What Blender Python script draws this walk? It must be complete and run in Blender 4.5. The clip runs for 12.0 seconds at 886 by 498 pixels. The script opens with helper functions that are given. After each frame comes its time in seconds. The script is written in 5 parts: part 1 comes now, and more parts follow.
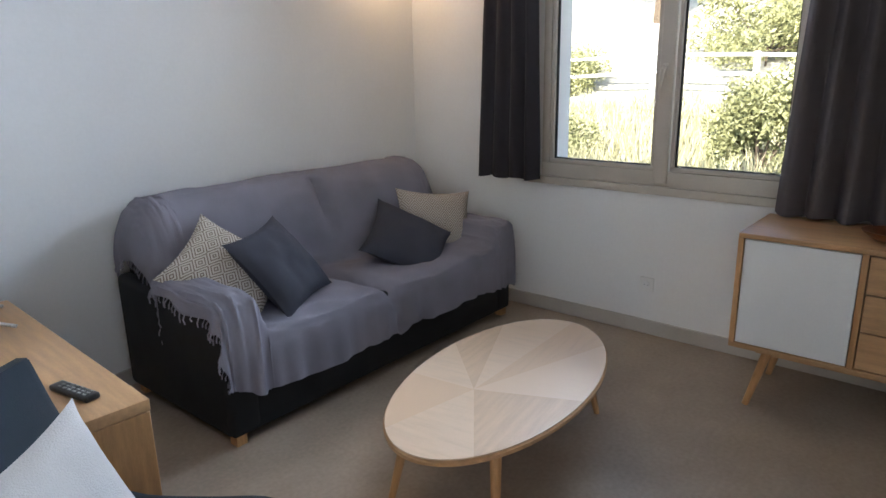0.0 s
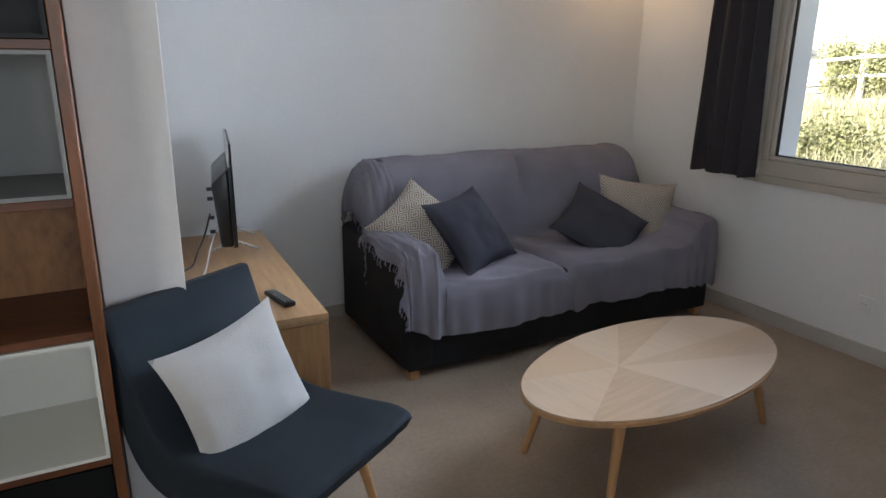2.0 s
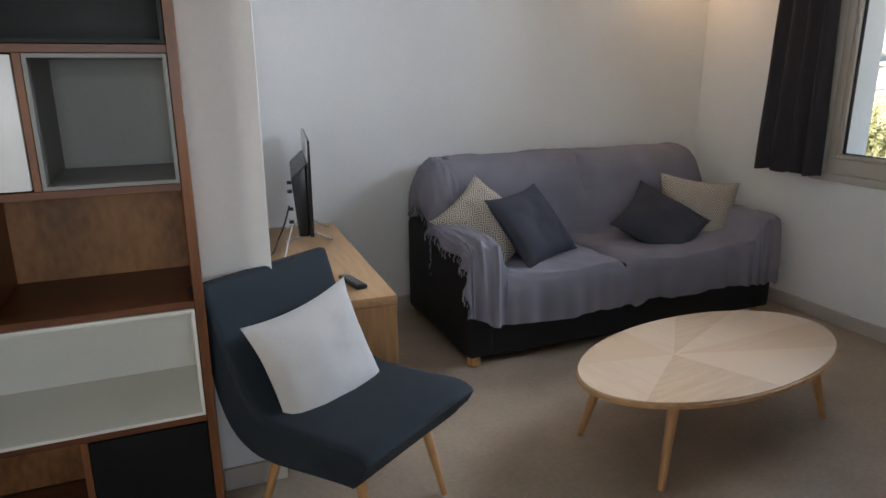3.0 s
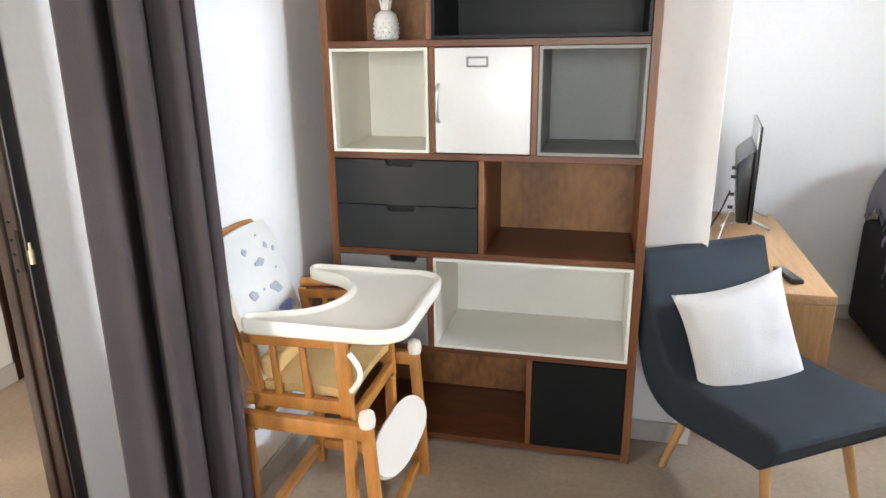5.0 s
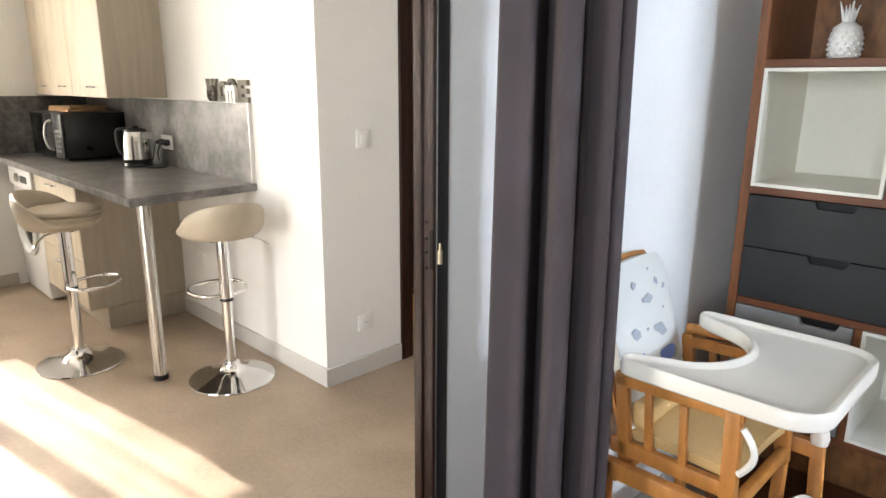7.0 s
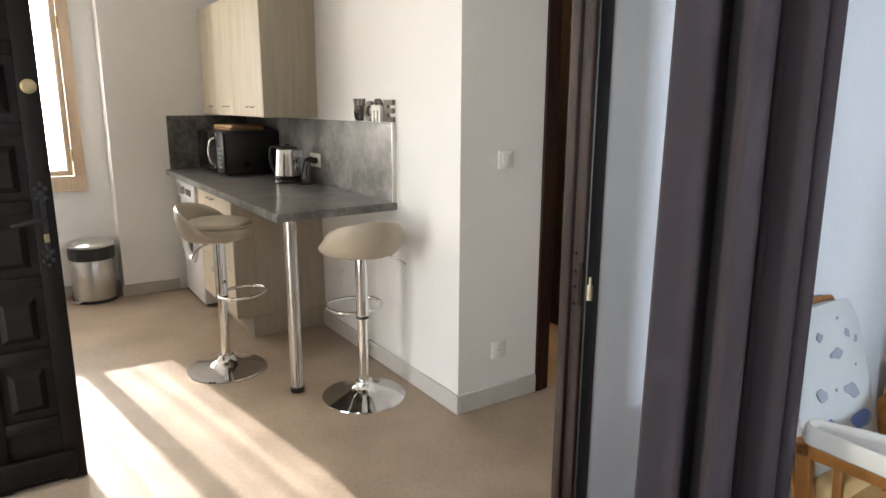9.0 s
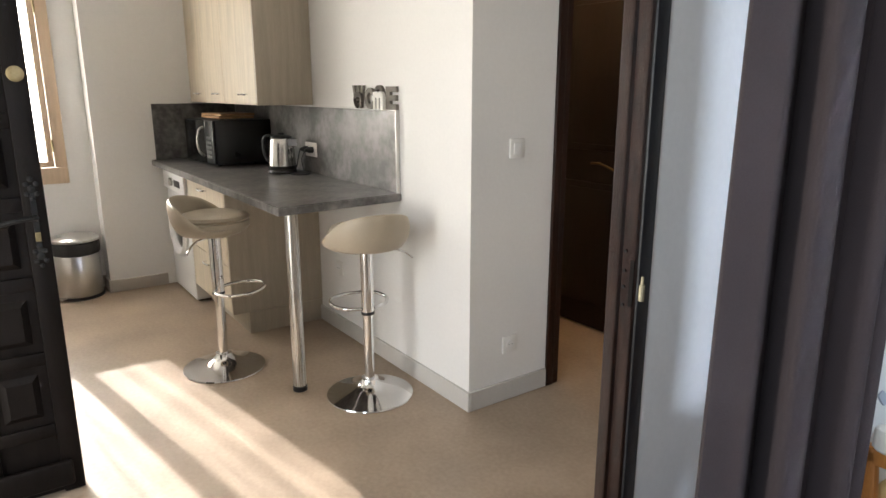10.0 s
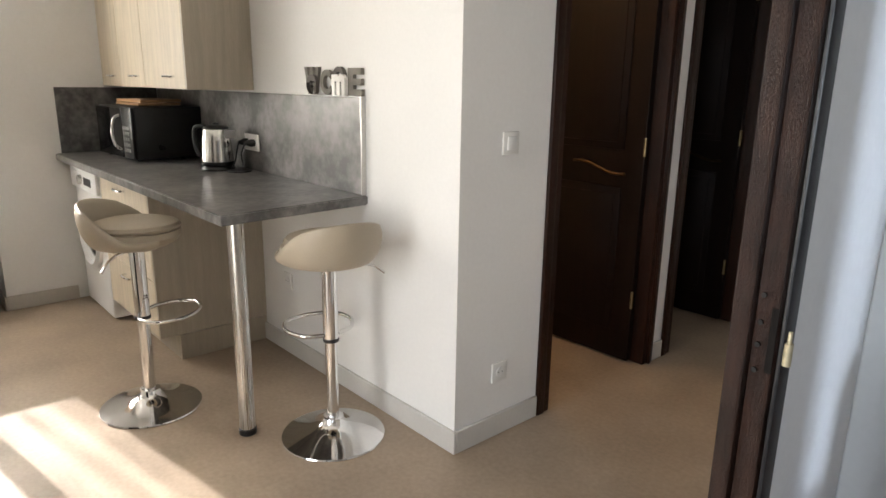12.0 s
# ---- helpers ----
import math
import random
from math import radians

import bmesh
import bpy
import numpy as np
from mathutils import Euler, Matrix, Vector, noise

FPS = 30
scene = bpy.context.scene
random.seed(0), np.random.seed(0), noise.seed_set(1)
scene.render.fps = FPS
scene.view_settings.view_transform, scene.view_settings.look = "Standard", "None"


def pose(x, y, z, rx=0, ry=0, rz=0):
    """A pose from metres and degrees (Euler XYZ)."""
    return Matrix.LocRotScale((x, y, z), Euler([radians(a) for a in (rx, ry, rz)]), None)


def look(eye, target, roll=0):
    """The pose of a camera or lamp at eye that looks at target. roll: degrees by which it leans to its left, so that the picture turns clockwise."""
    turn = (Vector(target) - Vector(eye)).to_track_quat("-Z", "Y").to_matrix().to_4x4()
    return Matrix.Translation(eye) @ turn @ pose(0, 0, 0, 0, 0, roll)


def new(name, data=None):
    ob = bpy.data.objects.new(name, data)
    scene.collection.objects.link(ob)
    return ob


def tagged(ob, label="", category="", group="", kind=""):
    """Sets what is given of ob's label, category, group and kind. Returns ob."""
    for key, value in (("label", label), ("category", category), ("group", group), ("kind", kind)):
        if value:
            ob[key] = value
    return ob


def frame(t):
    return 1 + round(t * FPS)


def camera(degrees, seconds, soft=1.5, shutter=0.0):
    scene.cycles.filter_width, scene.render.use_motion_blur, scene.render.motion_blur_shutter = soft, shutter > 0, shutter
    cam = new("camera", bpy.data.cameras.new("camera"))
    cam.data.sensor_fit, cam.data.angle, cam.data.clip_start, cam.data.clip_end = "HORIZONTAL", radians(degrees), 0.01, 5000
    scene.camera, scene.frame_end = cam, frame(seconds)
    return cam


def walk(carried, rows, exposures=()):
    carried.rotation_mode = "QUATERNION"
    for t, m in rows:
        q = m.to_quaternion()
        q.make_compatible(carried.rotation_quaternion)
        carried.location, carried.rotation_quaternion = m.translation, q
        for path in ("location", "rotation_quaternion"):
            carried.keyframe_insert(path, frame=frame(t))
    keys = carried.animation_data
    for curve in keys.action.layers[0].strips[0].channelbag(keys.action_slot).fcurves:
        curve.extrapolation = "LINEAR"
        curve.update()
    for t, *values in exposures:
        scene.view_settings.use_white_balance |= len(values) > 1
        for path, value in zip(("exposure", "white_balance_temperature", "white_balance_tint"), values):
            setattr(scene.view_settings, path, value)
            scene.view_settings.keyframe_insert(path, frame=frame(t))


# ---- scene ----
cam = camera(67.8, 12.0)
PATH = [
    (0, (2.66, -1.034, 1.452), (4.136, 0.209, 0.926), -1.1),
    (0.5, (2.662, -1.068, 1.439), (4.043, 0.269, 0.886), -0.3),
    (1, (2.675, -1.142, 1.426), (3.967, 0.29, 0.9), 1.4),
    (1.5, (2.71, -1.3, 1.418), (3.773, 0.307, 0.883), 1.0),
    (2, (2.748, -1.394, 1.42), (3.65, 0.306, 0.875), 0.4),
    (2.5, (2.726, -1.452, 1.411), (3.572, 0.281, 0.879), -0.2),
    (4.5, (2.539, -1.78, 1.379), (2.441, 0.139, 0.823), -0.2),
    (5, (2.566, -1.749, 1.424), (2.114, 0.113, 0.853), -0.7),
    (5.5, (2.413, -1.746, 1.406), (1.701, 0.039, 0.85), -0.2),
    (6, (2.395, -1.756, 1.399), (1.41, -0.102, 0.854), 0.2),
    (6.5, (2.391, -1.699, 1.395), (1.187, -0.19, 0.874), 0.1),
    (7, (2.393, -1.65, 1.393), (1.027, -0.273, 0.904), 0.4),
    (7.5, (2.368, -1.572, 1.382), (0.851, -0.353, 0.921), 0.7),
    (7.7, (2.333, -1.577, 1.387), (0.787, -0.396, 0.925), 1.2),
    (9.5, (2.237, -1.603, 1.388), (0.599, -0.54, 0.957), -0.1),
    (10, (2.118, -1.635, 1.39), (0.53, -0.514, 0.917), -0.0),
    (10.5, (2.004, -1.667, 1.39), (0.476, -0.483, 0.877), 0.2),
    (11, (1.889, -1.619, 1.373), (0.381, -0.421, 0.833), 1.2),
    (11.5, (1.712, -1.566, 1.358), (0.231, -0.326, 0.841), 0.7),
    (12, (1.621, -1.513, 1.355), (0.173, -0.225, 0.862), 0.9),
]
EXPOSURES = [(0, 1.5, 6200, 10), (1.0, 1.25, 6300, 10), (2.7, 1.2, 6550, 10), (4.4, 2.15, 7050, 11), (5.2, 2.5, 7000, 11), (6.2, 2.45, 6750, 10), (7.4, 2.1, 6500, 10),
             (9.3, 1.60, 6350, 10), (12, 1.66, 6350, 10)]
walk(cam, [(t, look(e, g, r)) for t, e, g, r in PATH], EXPOSURES)

# ---- light ----
world = bpy.data.worlds.new("world")
scene.world = world
world.use_nodes = True
wn = world.node_tree
sky = wn.nodes.new("ShaderNodeTexSky")
sky.sky_type = 'NISHITA'
sky.sun_disc = False
sky.sun_elevation = radians(28.9)
sky.sun_rotation = radians(260.2)
bgn = wn.nodes["Background"]
bgn.inputs["Strength"].default_value = 0.15
wn.links.new(sky.outputs[0], bgn.inputs["Color"])

sun_data = bpy.data.lights.new("sun", 'SUN')
sun_data.energy = 5.0
sun_data.angle = radians(0.6)
sun_data.color = (1.0, 0.94, 0.86)
sun = new("sun", sun_data)
sun.matrix_world = look((-20, -3.46, 11.2), (0, 0, 0))


def lamp(name, at, watts, radius, colour):
    d = bpy.data.lights.new(name, 'POINT')
    d.energy, d.shadow_soft_size, d.color = watts, radius, colour
    o = new(name, d)
    o.location = at
    return o


lamp("bathroom_bulb", (-0.55, 0.75, 2.38), 4.5, 0.05, (1.0, 0.62, 0.30))
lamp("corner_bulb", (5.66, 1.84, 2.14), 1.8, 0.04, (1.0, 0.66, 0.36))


# daylight through the top of the living room window
pane_light = bpy.data.lights.new("window_daylight", 'AREA')
pane_light.shape, pane_light.size, pane_light.size_y = 'RECTANGLE', 1.24, 0.30
pane_light.energy, pane_light.color, pane_light.spread = 12.5, (0.68, 0.81, 1.0), math.radians(100)
pane = new("window_daylight", pane_light)
pane.matrix_world = look((6.10, 0.33, 1.99), (1.5, 0.0, 1.6))


def opening_light(name, w, h, watts, colour, eye, target, spread=180):
    """Sky light in an opening of the house."""
    d = bpy.data.lights.new(name, 'AREA')
    d.shape, d.size, d.size_y, d.energy, d.color, d.spread = 'RECTANGLE', w, h, watts, colour, radians(spread)
    new(name, d).matrix_world = look(eye, target)


# the south lamp and its window are added, unseen, to brighten the partition wall
opening_light("south_added_daylight", 1.2, 1.15, 3.2, (0.84, 0.91, 1.0), (2.55, -3.40, 1.52), (1.35, -0.3, 1.3), 72)
opening_light("entrance_daylight", 0.85, 1.9, 9.0, (1.0, 0.94, 0.85), (0.12, -2.5, 1.05), (0.12, 0.0, 1.05))
opening_light("kitchen_window_daylight", 0.84, 1.15, 9.0, (1.0, 0.95, 0.86), (-3.20, -1.66, 1.50), (0.0, -1.2, 1.2))


# ---- materials ----
def material(name, colour, rough=0.6, metal=0.0, vary=0.12, scale=8.0, fine=90.0, bump=0.15, stretch=(1, 1, 1),
             second=None, spec=None, piece=0.0, coat=0.0, sheen=0.0, contrast=(0.35, 0.65)):
    """A surface with blotches at one scale, grain at a finer one, and fine relief."""
    m = bpy.data.materials.new(name)
    m.use_nodes = True
    t = m.node_tree
    b = t.nodes["Principled BSDF"]
    co = t.nodes.new("ShaderNodeTexCoord")
    mp = t.nodes.new("ShaderNodeMapping")
    mp.inputs["Scale"].default_value = stretch
    t.links.new(co.outputs["Object"], mp.inputs["Vector"])
    n1 = t.nodes.new("ShaderNodeTexNoise")
    n1.inputs["Scale"].default_value, n1.inputs["Detail"].default_value = scale, 5
    n2 = t.nodes.new("ShaderNodeTexNoise")
    n2.inputs["Scale"].default_value, n2.inputs["Detail"].default_value = fine, 3
    t.links.new(mp.outputs[0], n1.inputs["Vector"])
    t.links.new(mp.outputs[0], n2.inputs["Vector"])
    mix = t.nodes.new("ShaderNodeMath")
    mix.operation = 'MULTIPLY_ADD'
    mix.inputs[1].default_value = 0.65
    t.links.new(n1.outputs[0], mix.inputs[0])
    sc = t.nodes.new("ShaderNodeMath")
    sc.operation = 'MULTIPLY'
    sc.inputs[1].default_value = 0.35
    t.links.new(n2.outputs[0], sc.inputs[0])
    t.links.new(sc.outputs[0], mix.inputs[2])
    val = mix.outputs[0]
    if piece:
        info = t.nodes.new("ShaderNodeObjectInfo")
        off = t.nodes.new("ShaderNodeMath")
        off.operation = 'MULTIPLY_ADD'
        off.inputs[1].default_value = piece
        t.links.new(info.outputs["Random"], off.inputs[0])
        t.links.new(val, off.inputs[2])
        val = off.outputs[0]
    ramp = t.nodes.new("ShaderNodeValToRGB")
    lo = tuple(c * (1 - vary) for c in colour)
    hi = second or tuple(min(1, c * (1 + vary)) for c in colour)
    ramp.color_ramp.elements[0].position, ramp.color_ramp.elements[1].position = contrast
    ramp.color_ramp.elements[0].color = (*lo, 1)
    ramp.color_ramp.elements[1].color = (*hi, 1)
    t.links.new(val, ramp.inputs[0])
    t.links.new(ramp.outputs[0], b.inputs["Base Color"])
    b.inputs["Roughness"].default_value = rough
    b.inputs["Metallic"].default_value = metal
    if spec is not None:
        b.inputs["Specular IOR Level"].default_value = spec
    if coat:
        b.inputs["Coat Weight"].default_value = coat
        b.inputs["Coat Roughness"].default_value = 0.25
    if sheen:
        b.inputs["Sheen Weight"].default_value = sheen
    if bump:
        bp = t.nodes.new("ShaderNodeBump")
        bp.inputs["Strength"].default_value = bump
        bp.inputs["Distance"].default_value = 0.004
        t.links.new(n2.outputs[0], bp.inputs["Height"])
        t.links.new(bp.outputs[0], b.inputs["Normal"])
    rr = t.nodes.new("ShaderNodeMapRange")
    rr.inputs[3].default_value, rr.inputs[4].default_value = max(0.02, rough * 0.8), min(1, rough * 1.2)
    t.links.new(n1.outputs[0], rr.inputs[0])
    t.links.new(rr.outputs[0], b.inputs["Roughness"])
    return m


def zigzag_material(name):
    """Cream cushion cloth woven with nested brown diamonds."""
    m = bpy.data.materials.new(name)
    m.use_nodes = True
    t = m.node_tree
    b = t.nodes["Principled BSDF"]
    co = t.nodes.new("ShaderNodeTexCoord")
    sep = t.nodes.new("ShaderNodeSeparateXYZ")
    t.links.new(co.outputs["Object"], sep.inputs[0])

    def op(kind, a, k=None):
        n = t.nodes.new("ShaderNodeMath")
        n.operation = kind
        for i, s in enumerate((a, k)):
            if s is None:
                continue
            if isinstance(s, (int, float)):
                n.inputs[i].default_value = s
            else:
                t.links.new(s, n.inputs[i])
        return n.outputs[0]
    px = op('PINGPONG', sep.outputs[0], 0.035)
    py = op('PINGPONG', sep.outputs[1], 0.05)
    s = op('ADD', op('MULTIPLY', px, 1.2), py)
    stripes = op('PINGPONG', s, 0.009)
    line = op('GREATER_THAN', stripes, 0.0052)
    noi = t.nodes.new("ShaderNodeTexNoise")
    noi.inputs["Scale"].default_value = 160
    t.links.new(co.outputs["Object"], noi.inputs["Vector"])
    mixc = t.nodes.new("ShaderNodeMix")
    mixc.data_type = 'RGBA'
    mixc.inputs[6].default_value = (0.52, 0.46, 0.39, 1)
    mixc.inputs[7].default_value = (0.19, 0.145, 0.115, 1)
    t.links.new(op('MULTIPLY', line, op('ADD', noi.outputs[0], 0.5)), mixc.inputs[0])
    t.links.new(mixc.outputs[2], b.inputs["Base Color"])
    b.inputs["Roughness"].default_value = 0.95
    bp = t.nodes.new("ShaderNodeBump")
    bp.inputs["Strength"].default_value = 0.4
    bp.inputs["Distance"].default_value = 0.003
    t.links.new(noi.outputs[0], bp.inputs["Height"])
    t.links.new(bp.outputs[0], b.inputs["Normal"])
    return m


def glass_material(name, tint=(1, 1, 1)):
    m = bpy.data.materials.new(name)
    m.use_nodes = True
    b = m.node_tree.nodes["Principled BSDF"]
    b.inputs["Base Color"].default_value = (*tint, 1)
    b.inputs["Roughness"].default_value = 0.0
    b.inputs["IOR"].default_value = 1.05
    b.inputs["Transmission Weight"].default_value = 1.0
    return m


WALL = material("white_wall_paint", (0.80, 0.79, 0.77), 0.85, vary=0.03, scale=1.3, fine=60, bump=0.12)
CEIL = material("ceiling_paint", (0.82, 0.80, 0.77), 0.9, vary=0.02, bump=0.05)
FLOOR = material("beige_vinyl_floor", (0.340, 0.264, 0.196), 0.42, vary=0.19, scale=2.6, fine=55, bump=0.03, spec=0.35)
BASE = material("taupe_baseboard_paint", (0.47, 0.43, 0.38), 0.5, vary=0.05, scale=5)
BASE_GREY = material("grey_baseboard_paint", (0.56, 0.54, 0.51), 0.5, vary=0.05, scale=5)
DOORW = material("near_black_stained_wood", (0.0065, 0.0026, 0.0014), 0.4, vary=0.4, scale=5, fine=70, stretch=(9, 9, 0.7), bump=0.3, spec=0.2)
JAMBWOOD = material("worn_brown_post_wood", (0.026, 0.0100, 0.0057), 0.33, vary=0.6, scale=7, fine=110, stretch=(9, 9, 1.6), bump=0.9, spec=0.35)
EDGEGREY = material("charcoal_painted_edge", (0.016, 0.016, 0.018), 0.34, vary=0.1, scale=5, stretch=(8, 8, 1))
DARKWOOD = material("dark_stained_wood", (0.020, 0.0062, 0.0028), 0.30, vary=0.45, scale=5, fine=70, stretch=(9, 9, 0.7), bump=0.5, spec=0.2)
BLACKDOOR = material("black_brown_door_stain", (0.0060, 0.0042, 0.0034), 0.55, vary=0.35, scale=6, fine=80, stretch=(8, 8, 0.8), bump=0.35, spec=0.13)
OAK = material("oak_veneer", (0.46, 0.265, 0.125), 0.42, vary=0.18, scale=5, fine=60, stretch=(10, 0.9, 10), bump=0.1)
OAK_X = material("oak_veneer_across", (0.46, 0.275, 0.135), 0.42, vary=0.2, scale=5, fine=60, stretch=(0.9, 10, 10), bump=0.1)
OAK_Z = material("oak_upright", (0.45, 0.240, 0.100), 0.42, vary=0.18, scale=6, fine=60, stretch=(10, 10, 0.9), bump=0.1)
PALE = material("pale_oak_tabletop", (0.55, 0.385, 0.25), 0.38, vary=0.10, scale=5, fine=70, stretch=(1, 9, 9), bump=0.06, piece=0.22)
PALE2 = material("paler_oak_tabletop", (0.60, 0.445, 0.31), 0.38, vary=0.08, scale=5, fine=70, stretch=(9, 1, 9), bump=0.06, piece=0.22)
WALNUT = material("warm_walnut_board", (0.125, 0.039, 0.0120), 0.40, vary=0.4, scale=4, fine=45, stretch=(1, 9, 9), bump=0.1)
WALNUT_Z = material("warm_walnut_upright", (0.180, 0.064, 0.0200), 0.40, vary=0.4, scale=4, fine=45, stretch=(9, 9, 1), bump=0.1)
MANGO = material("figured_brown_board", (0.235, 0.092, 0.028), 0.45, vary=0.45, scale=4, fine=26, stretch=(1.6, 1.6, 0.8), bump=0.1, second=(0.36, 0.160, 0.052))
CREAM = material("cream_lacquer", (0.74, 0.71, 0.62), 0.4, vary=0.04, scale=3, bump=0.04)
WHITEL = material("white_lacquer", (0.78, 0.775, 0.76), 0.35, vary=0.025, scale=3, bump=0.02)
IVORYL = material("ivory_lacquer", (0.78, 0.76, 0.685), 0.35, vary=0.03, scale=3, bump=0.02)
GREYL = material("mid_grey_lacquer", (0.24, 0.24, 0.23), 0.45, vary=0.06, scale=3, bump=0.03)
ANTH = material("anthracite_lacquer", (0.016, 0.0165, 0.0168), 0.45, vary=0.12, scale=3, bump=0.04, spec=0.35)
BLACKL = material("black_lacquer", (0.004, 0.005, 0.0053), 0.45, vary=0.15, scale=3, bump=0.03, spec=0.25)
THROW = material("grey_throw_weave", (0.205, 0.192, 0.228), 0.95, vary=0.12, scale=5, fine=420, bump=0.4)
SOFA = material("charcoal_sofa_cloth", (0.009, 0.010, 0.012), 0.85, vary=0.15, scale=5, fine=380, bump=0.3)
DCUSH = material("slate_cushion_cloth", (0.036, 0.0375, 0.052), 0.92, vary=0.14, scale=6, fine=330, bump=0.35)
ZIG = zigzag_material("diamond_weave_cloth")
WCUSH = material("off_white_cushion_cloth", (0.57, 0.545, 0.52), 0.92, vary=0.06, scale=5, fine=260, bump=0.6)
CHAIRC = material("petrol_chair_cloth", (0.009, 0.016, 0.024), 0.9, vary=0.16, scale=5, fine=380, bump=0.3)
CURT = material("taupe_grey_curtain", (0.043, 0.031, 0.0325), 0.95, vary=0.12, scale=4, fine=300, bump=0.25)
# paler than the window's other curtain: its lit folds are put into the colour
CURTW = material("lit_grey_window_curtain", (0.080, 0.068, 0.072), 0.95, vary=0.12, scale=4, fine=300, bump=0.25)
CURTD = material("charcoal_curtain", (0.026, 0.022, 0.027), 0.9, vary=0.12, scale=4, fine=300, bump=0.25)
PVC = material("taupe_window_paint", (0.52, 0.47, 0.40), 0.4, vary=0.04, scale=4, bump=0.03)
SEAL = material("black_rubber_seal", (0.02, 0.02, 0.02), 0.7, vary=0.1)
WINWOOD = material("beige_painted_wood", (0.62, 0.47, 0.33), 0.5, vary=0.08, scale=6, stretch=(8, 8, 1), bump=0.1)
GLASS = glass_material("window_glass")
CHROME = material("chrome", (0.80, 0.80, 0.80), 0.07, 1.0, vary=0.03, bump=0)
STEEL = material("brushed_steel", (0.56, 0.55, 0.53), 0.28, 1.0, vary=0.08, scale=6, fine=150, stretch=(30, 30, 0.6), bump=0.08)
BRASS = material("aged_brass", (0.30, 0.24, 0.13), 0.45, 1.0, vary=0.3, scale=20)
HINGE = material("worn_pale_brass", (0.50, 0.43, 0.28), 0.45, 0.4, vary=0.2, scale=20)
BRONZE = material("dark_bronze", (0.10, 0.062, 0.032), 0.45, 1.0, vary=0.2)
KETTLE = material("satin_kettle_steel", (0.66, 0.65, 0.63), 0.20, 1.0, vary=0.06, scale=3, fine=60, stretch=(1, 1, 12), bump=0.03)
SATIN = material("satin_steel", (0.60, 0.59, 0.57), 0.30, 1.0, vary=0.05, scale=3, fine=60, bump=0.02)
IRON = material("wrought_black_iron", (0.018, 0.018, 0.018), 0.55, 0.6, vary=0.2, bump=0.3)
STOOL = material("taupe_faux_leather", (0.42, 0.36, 0.275), 0.42, vary=0.05, scale=7, fine=220, bump=0.25)
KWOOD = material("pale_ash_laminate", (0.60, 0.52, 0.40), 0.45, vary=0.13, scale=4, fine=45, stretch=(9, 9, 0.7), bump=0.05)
# the ash at about three quarters of its tone, for end panels and plinth
KSIDE = material("darker_ash_laminate", (0.44, 0.385, 0.305), 0.45, vary=0.10, scale=4, fine=45, stretch=(9, 9, 0.7), bump=0.05)
SLATE = material("grey_slate_laminate", (0.150, 0.143, 0.137), 0.32, vary=0.50, scale=6.5, fine=30, bump=0.04, contrast=(0.40, 0.62))
APPL = material("white_appliance_enamel", (0.80, 0.80, 0.79), 0.3, vary=0.02, bump=0)
BLACKP = material("black_plastic", (0.012, 0.012, 0.013), 0.3, vary=0.1, bump=0.02)
SCREEN = material("dark_screen_glass", (0.006, 0.006, 0.007), 0.06, vary=0.05, bump=0)
HCWOOD = material("honey_beech", (0.44, 0.180, 0.042), 0.38, vary=0.2, scale=5, fine=55, stretch=(6, 6, 1), bump=0.06)
HCPLAST = material("ivory_plastic", (0.74, 0.69, 0.605), 0.3, vary=0.02, bump=0.01)
HCCLOTH = material("ivory_oilcloth", (0.66, 0.66, 0.62), 0.5, vary=0.03, bump=0.05)
HCSEAT = material("mustard_oilcloth", (0.55, 0.36, 0.15), 0.5, vary=0.08, bump=0.05)
MOTIFB = material("blue_print", (0.16, 0.24, 0.55), 0.5, vary=0.1)
MOTIFG = material("grey_print", (0.35, 0.37, 0.42), 0.5, vary=0.1)
CERAM = material("white_ceramic", (0.78, 0.76, 0.72), 0.3, vary=0.03, bump=0.02)
LETTERG = material("grey_brown_letter_wood", (0.20, 0.182, 0.155), 0.7, vary=0.25, scale=12)
LETTERD = material("dark_brown_letter_wood", (0.10, 0.085, 0.072), 0.7, vary=0.25, scale=12)
LETTERW = material("white_letter_wood", (0.74, 0.72, 0.68), 0.6, vary=0.08, scale=12)
PLATE = material("white_plastic_plate", (0.78, 0.77, 0.74), 0.35, vary=0.02, bump=0)
BAG = material("black_bin_liner", (0.02, 0.02, 0.02), 0.35, vary=0.2, bump=0.4)
GRASSM = material("dry_green_grass", (0.44, 0.41, 0.20), 0.9, vary=0.4, scale=3, second=(0.62, 0.58, 0.36), bump=0.3)
GROUND = material("hill_turf", (0.54, 0.50, 0.37), 0.95, vary=0.4, scale=0.5, fine=9, second=(0.70, 0.66, 0.54), bump=0.6)
LEAF = material("bush_leaf", (0.25, 0.26, 0.10), 0.6, vary=0.4, scale=2, second=(0.42, 0.42, 0.20), bump=0)
BARK = material("grey_bark", (0.12, 0.09, 0.06), 0.9, vary=0.3, scale=12, bump=0.8)
FENCEW = material("white_fence_paint", (0.75, 0.74, 0.70), 0.6, vary=0.05)


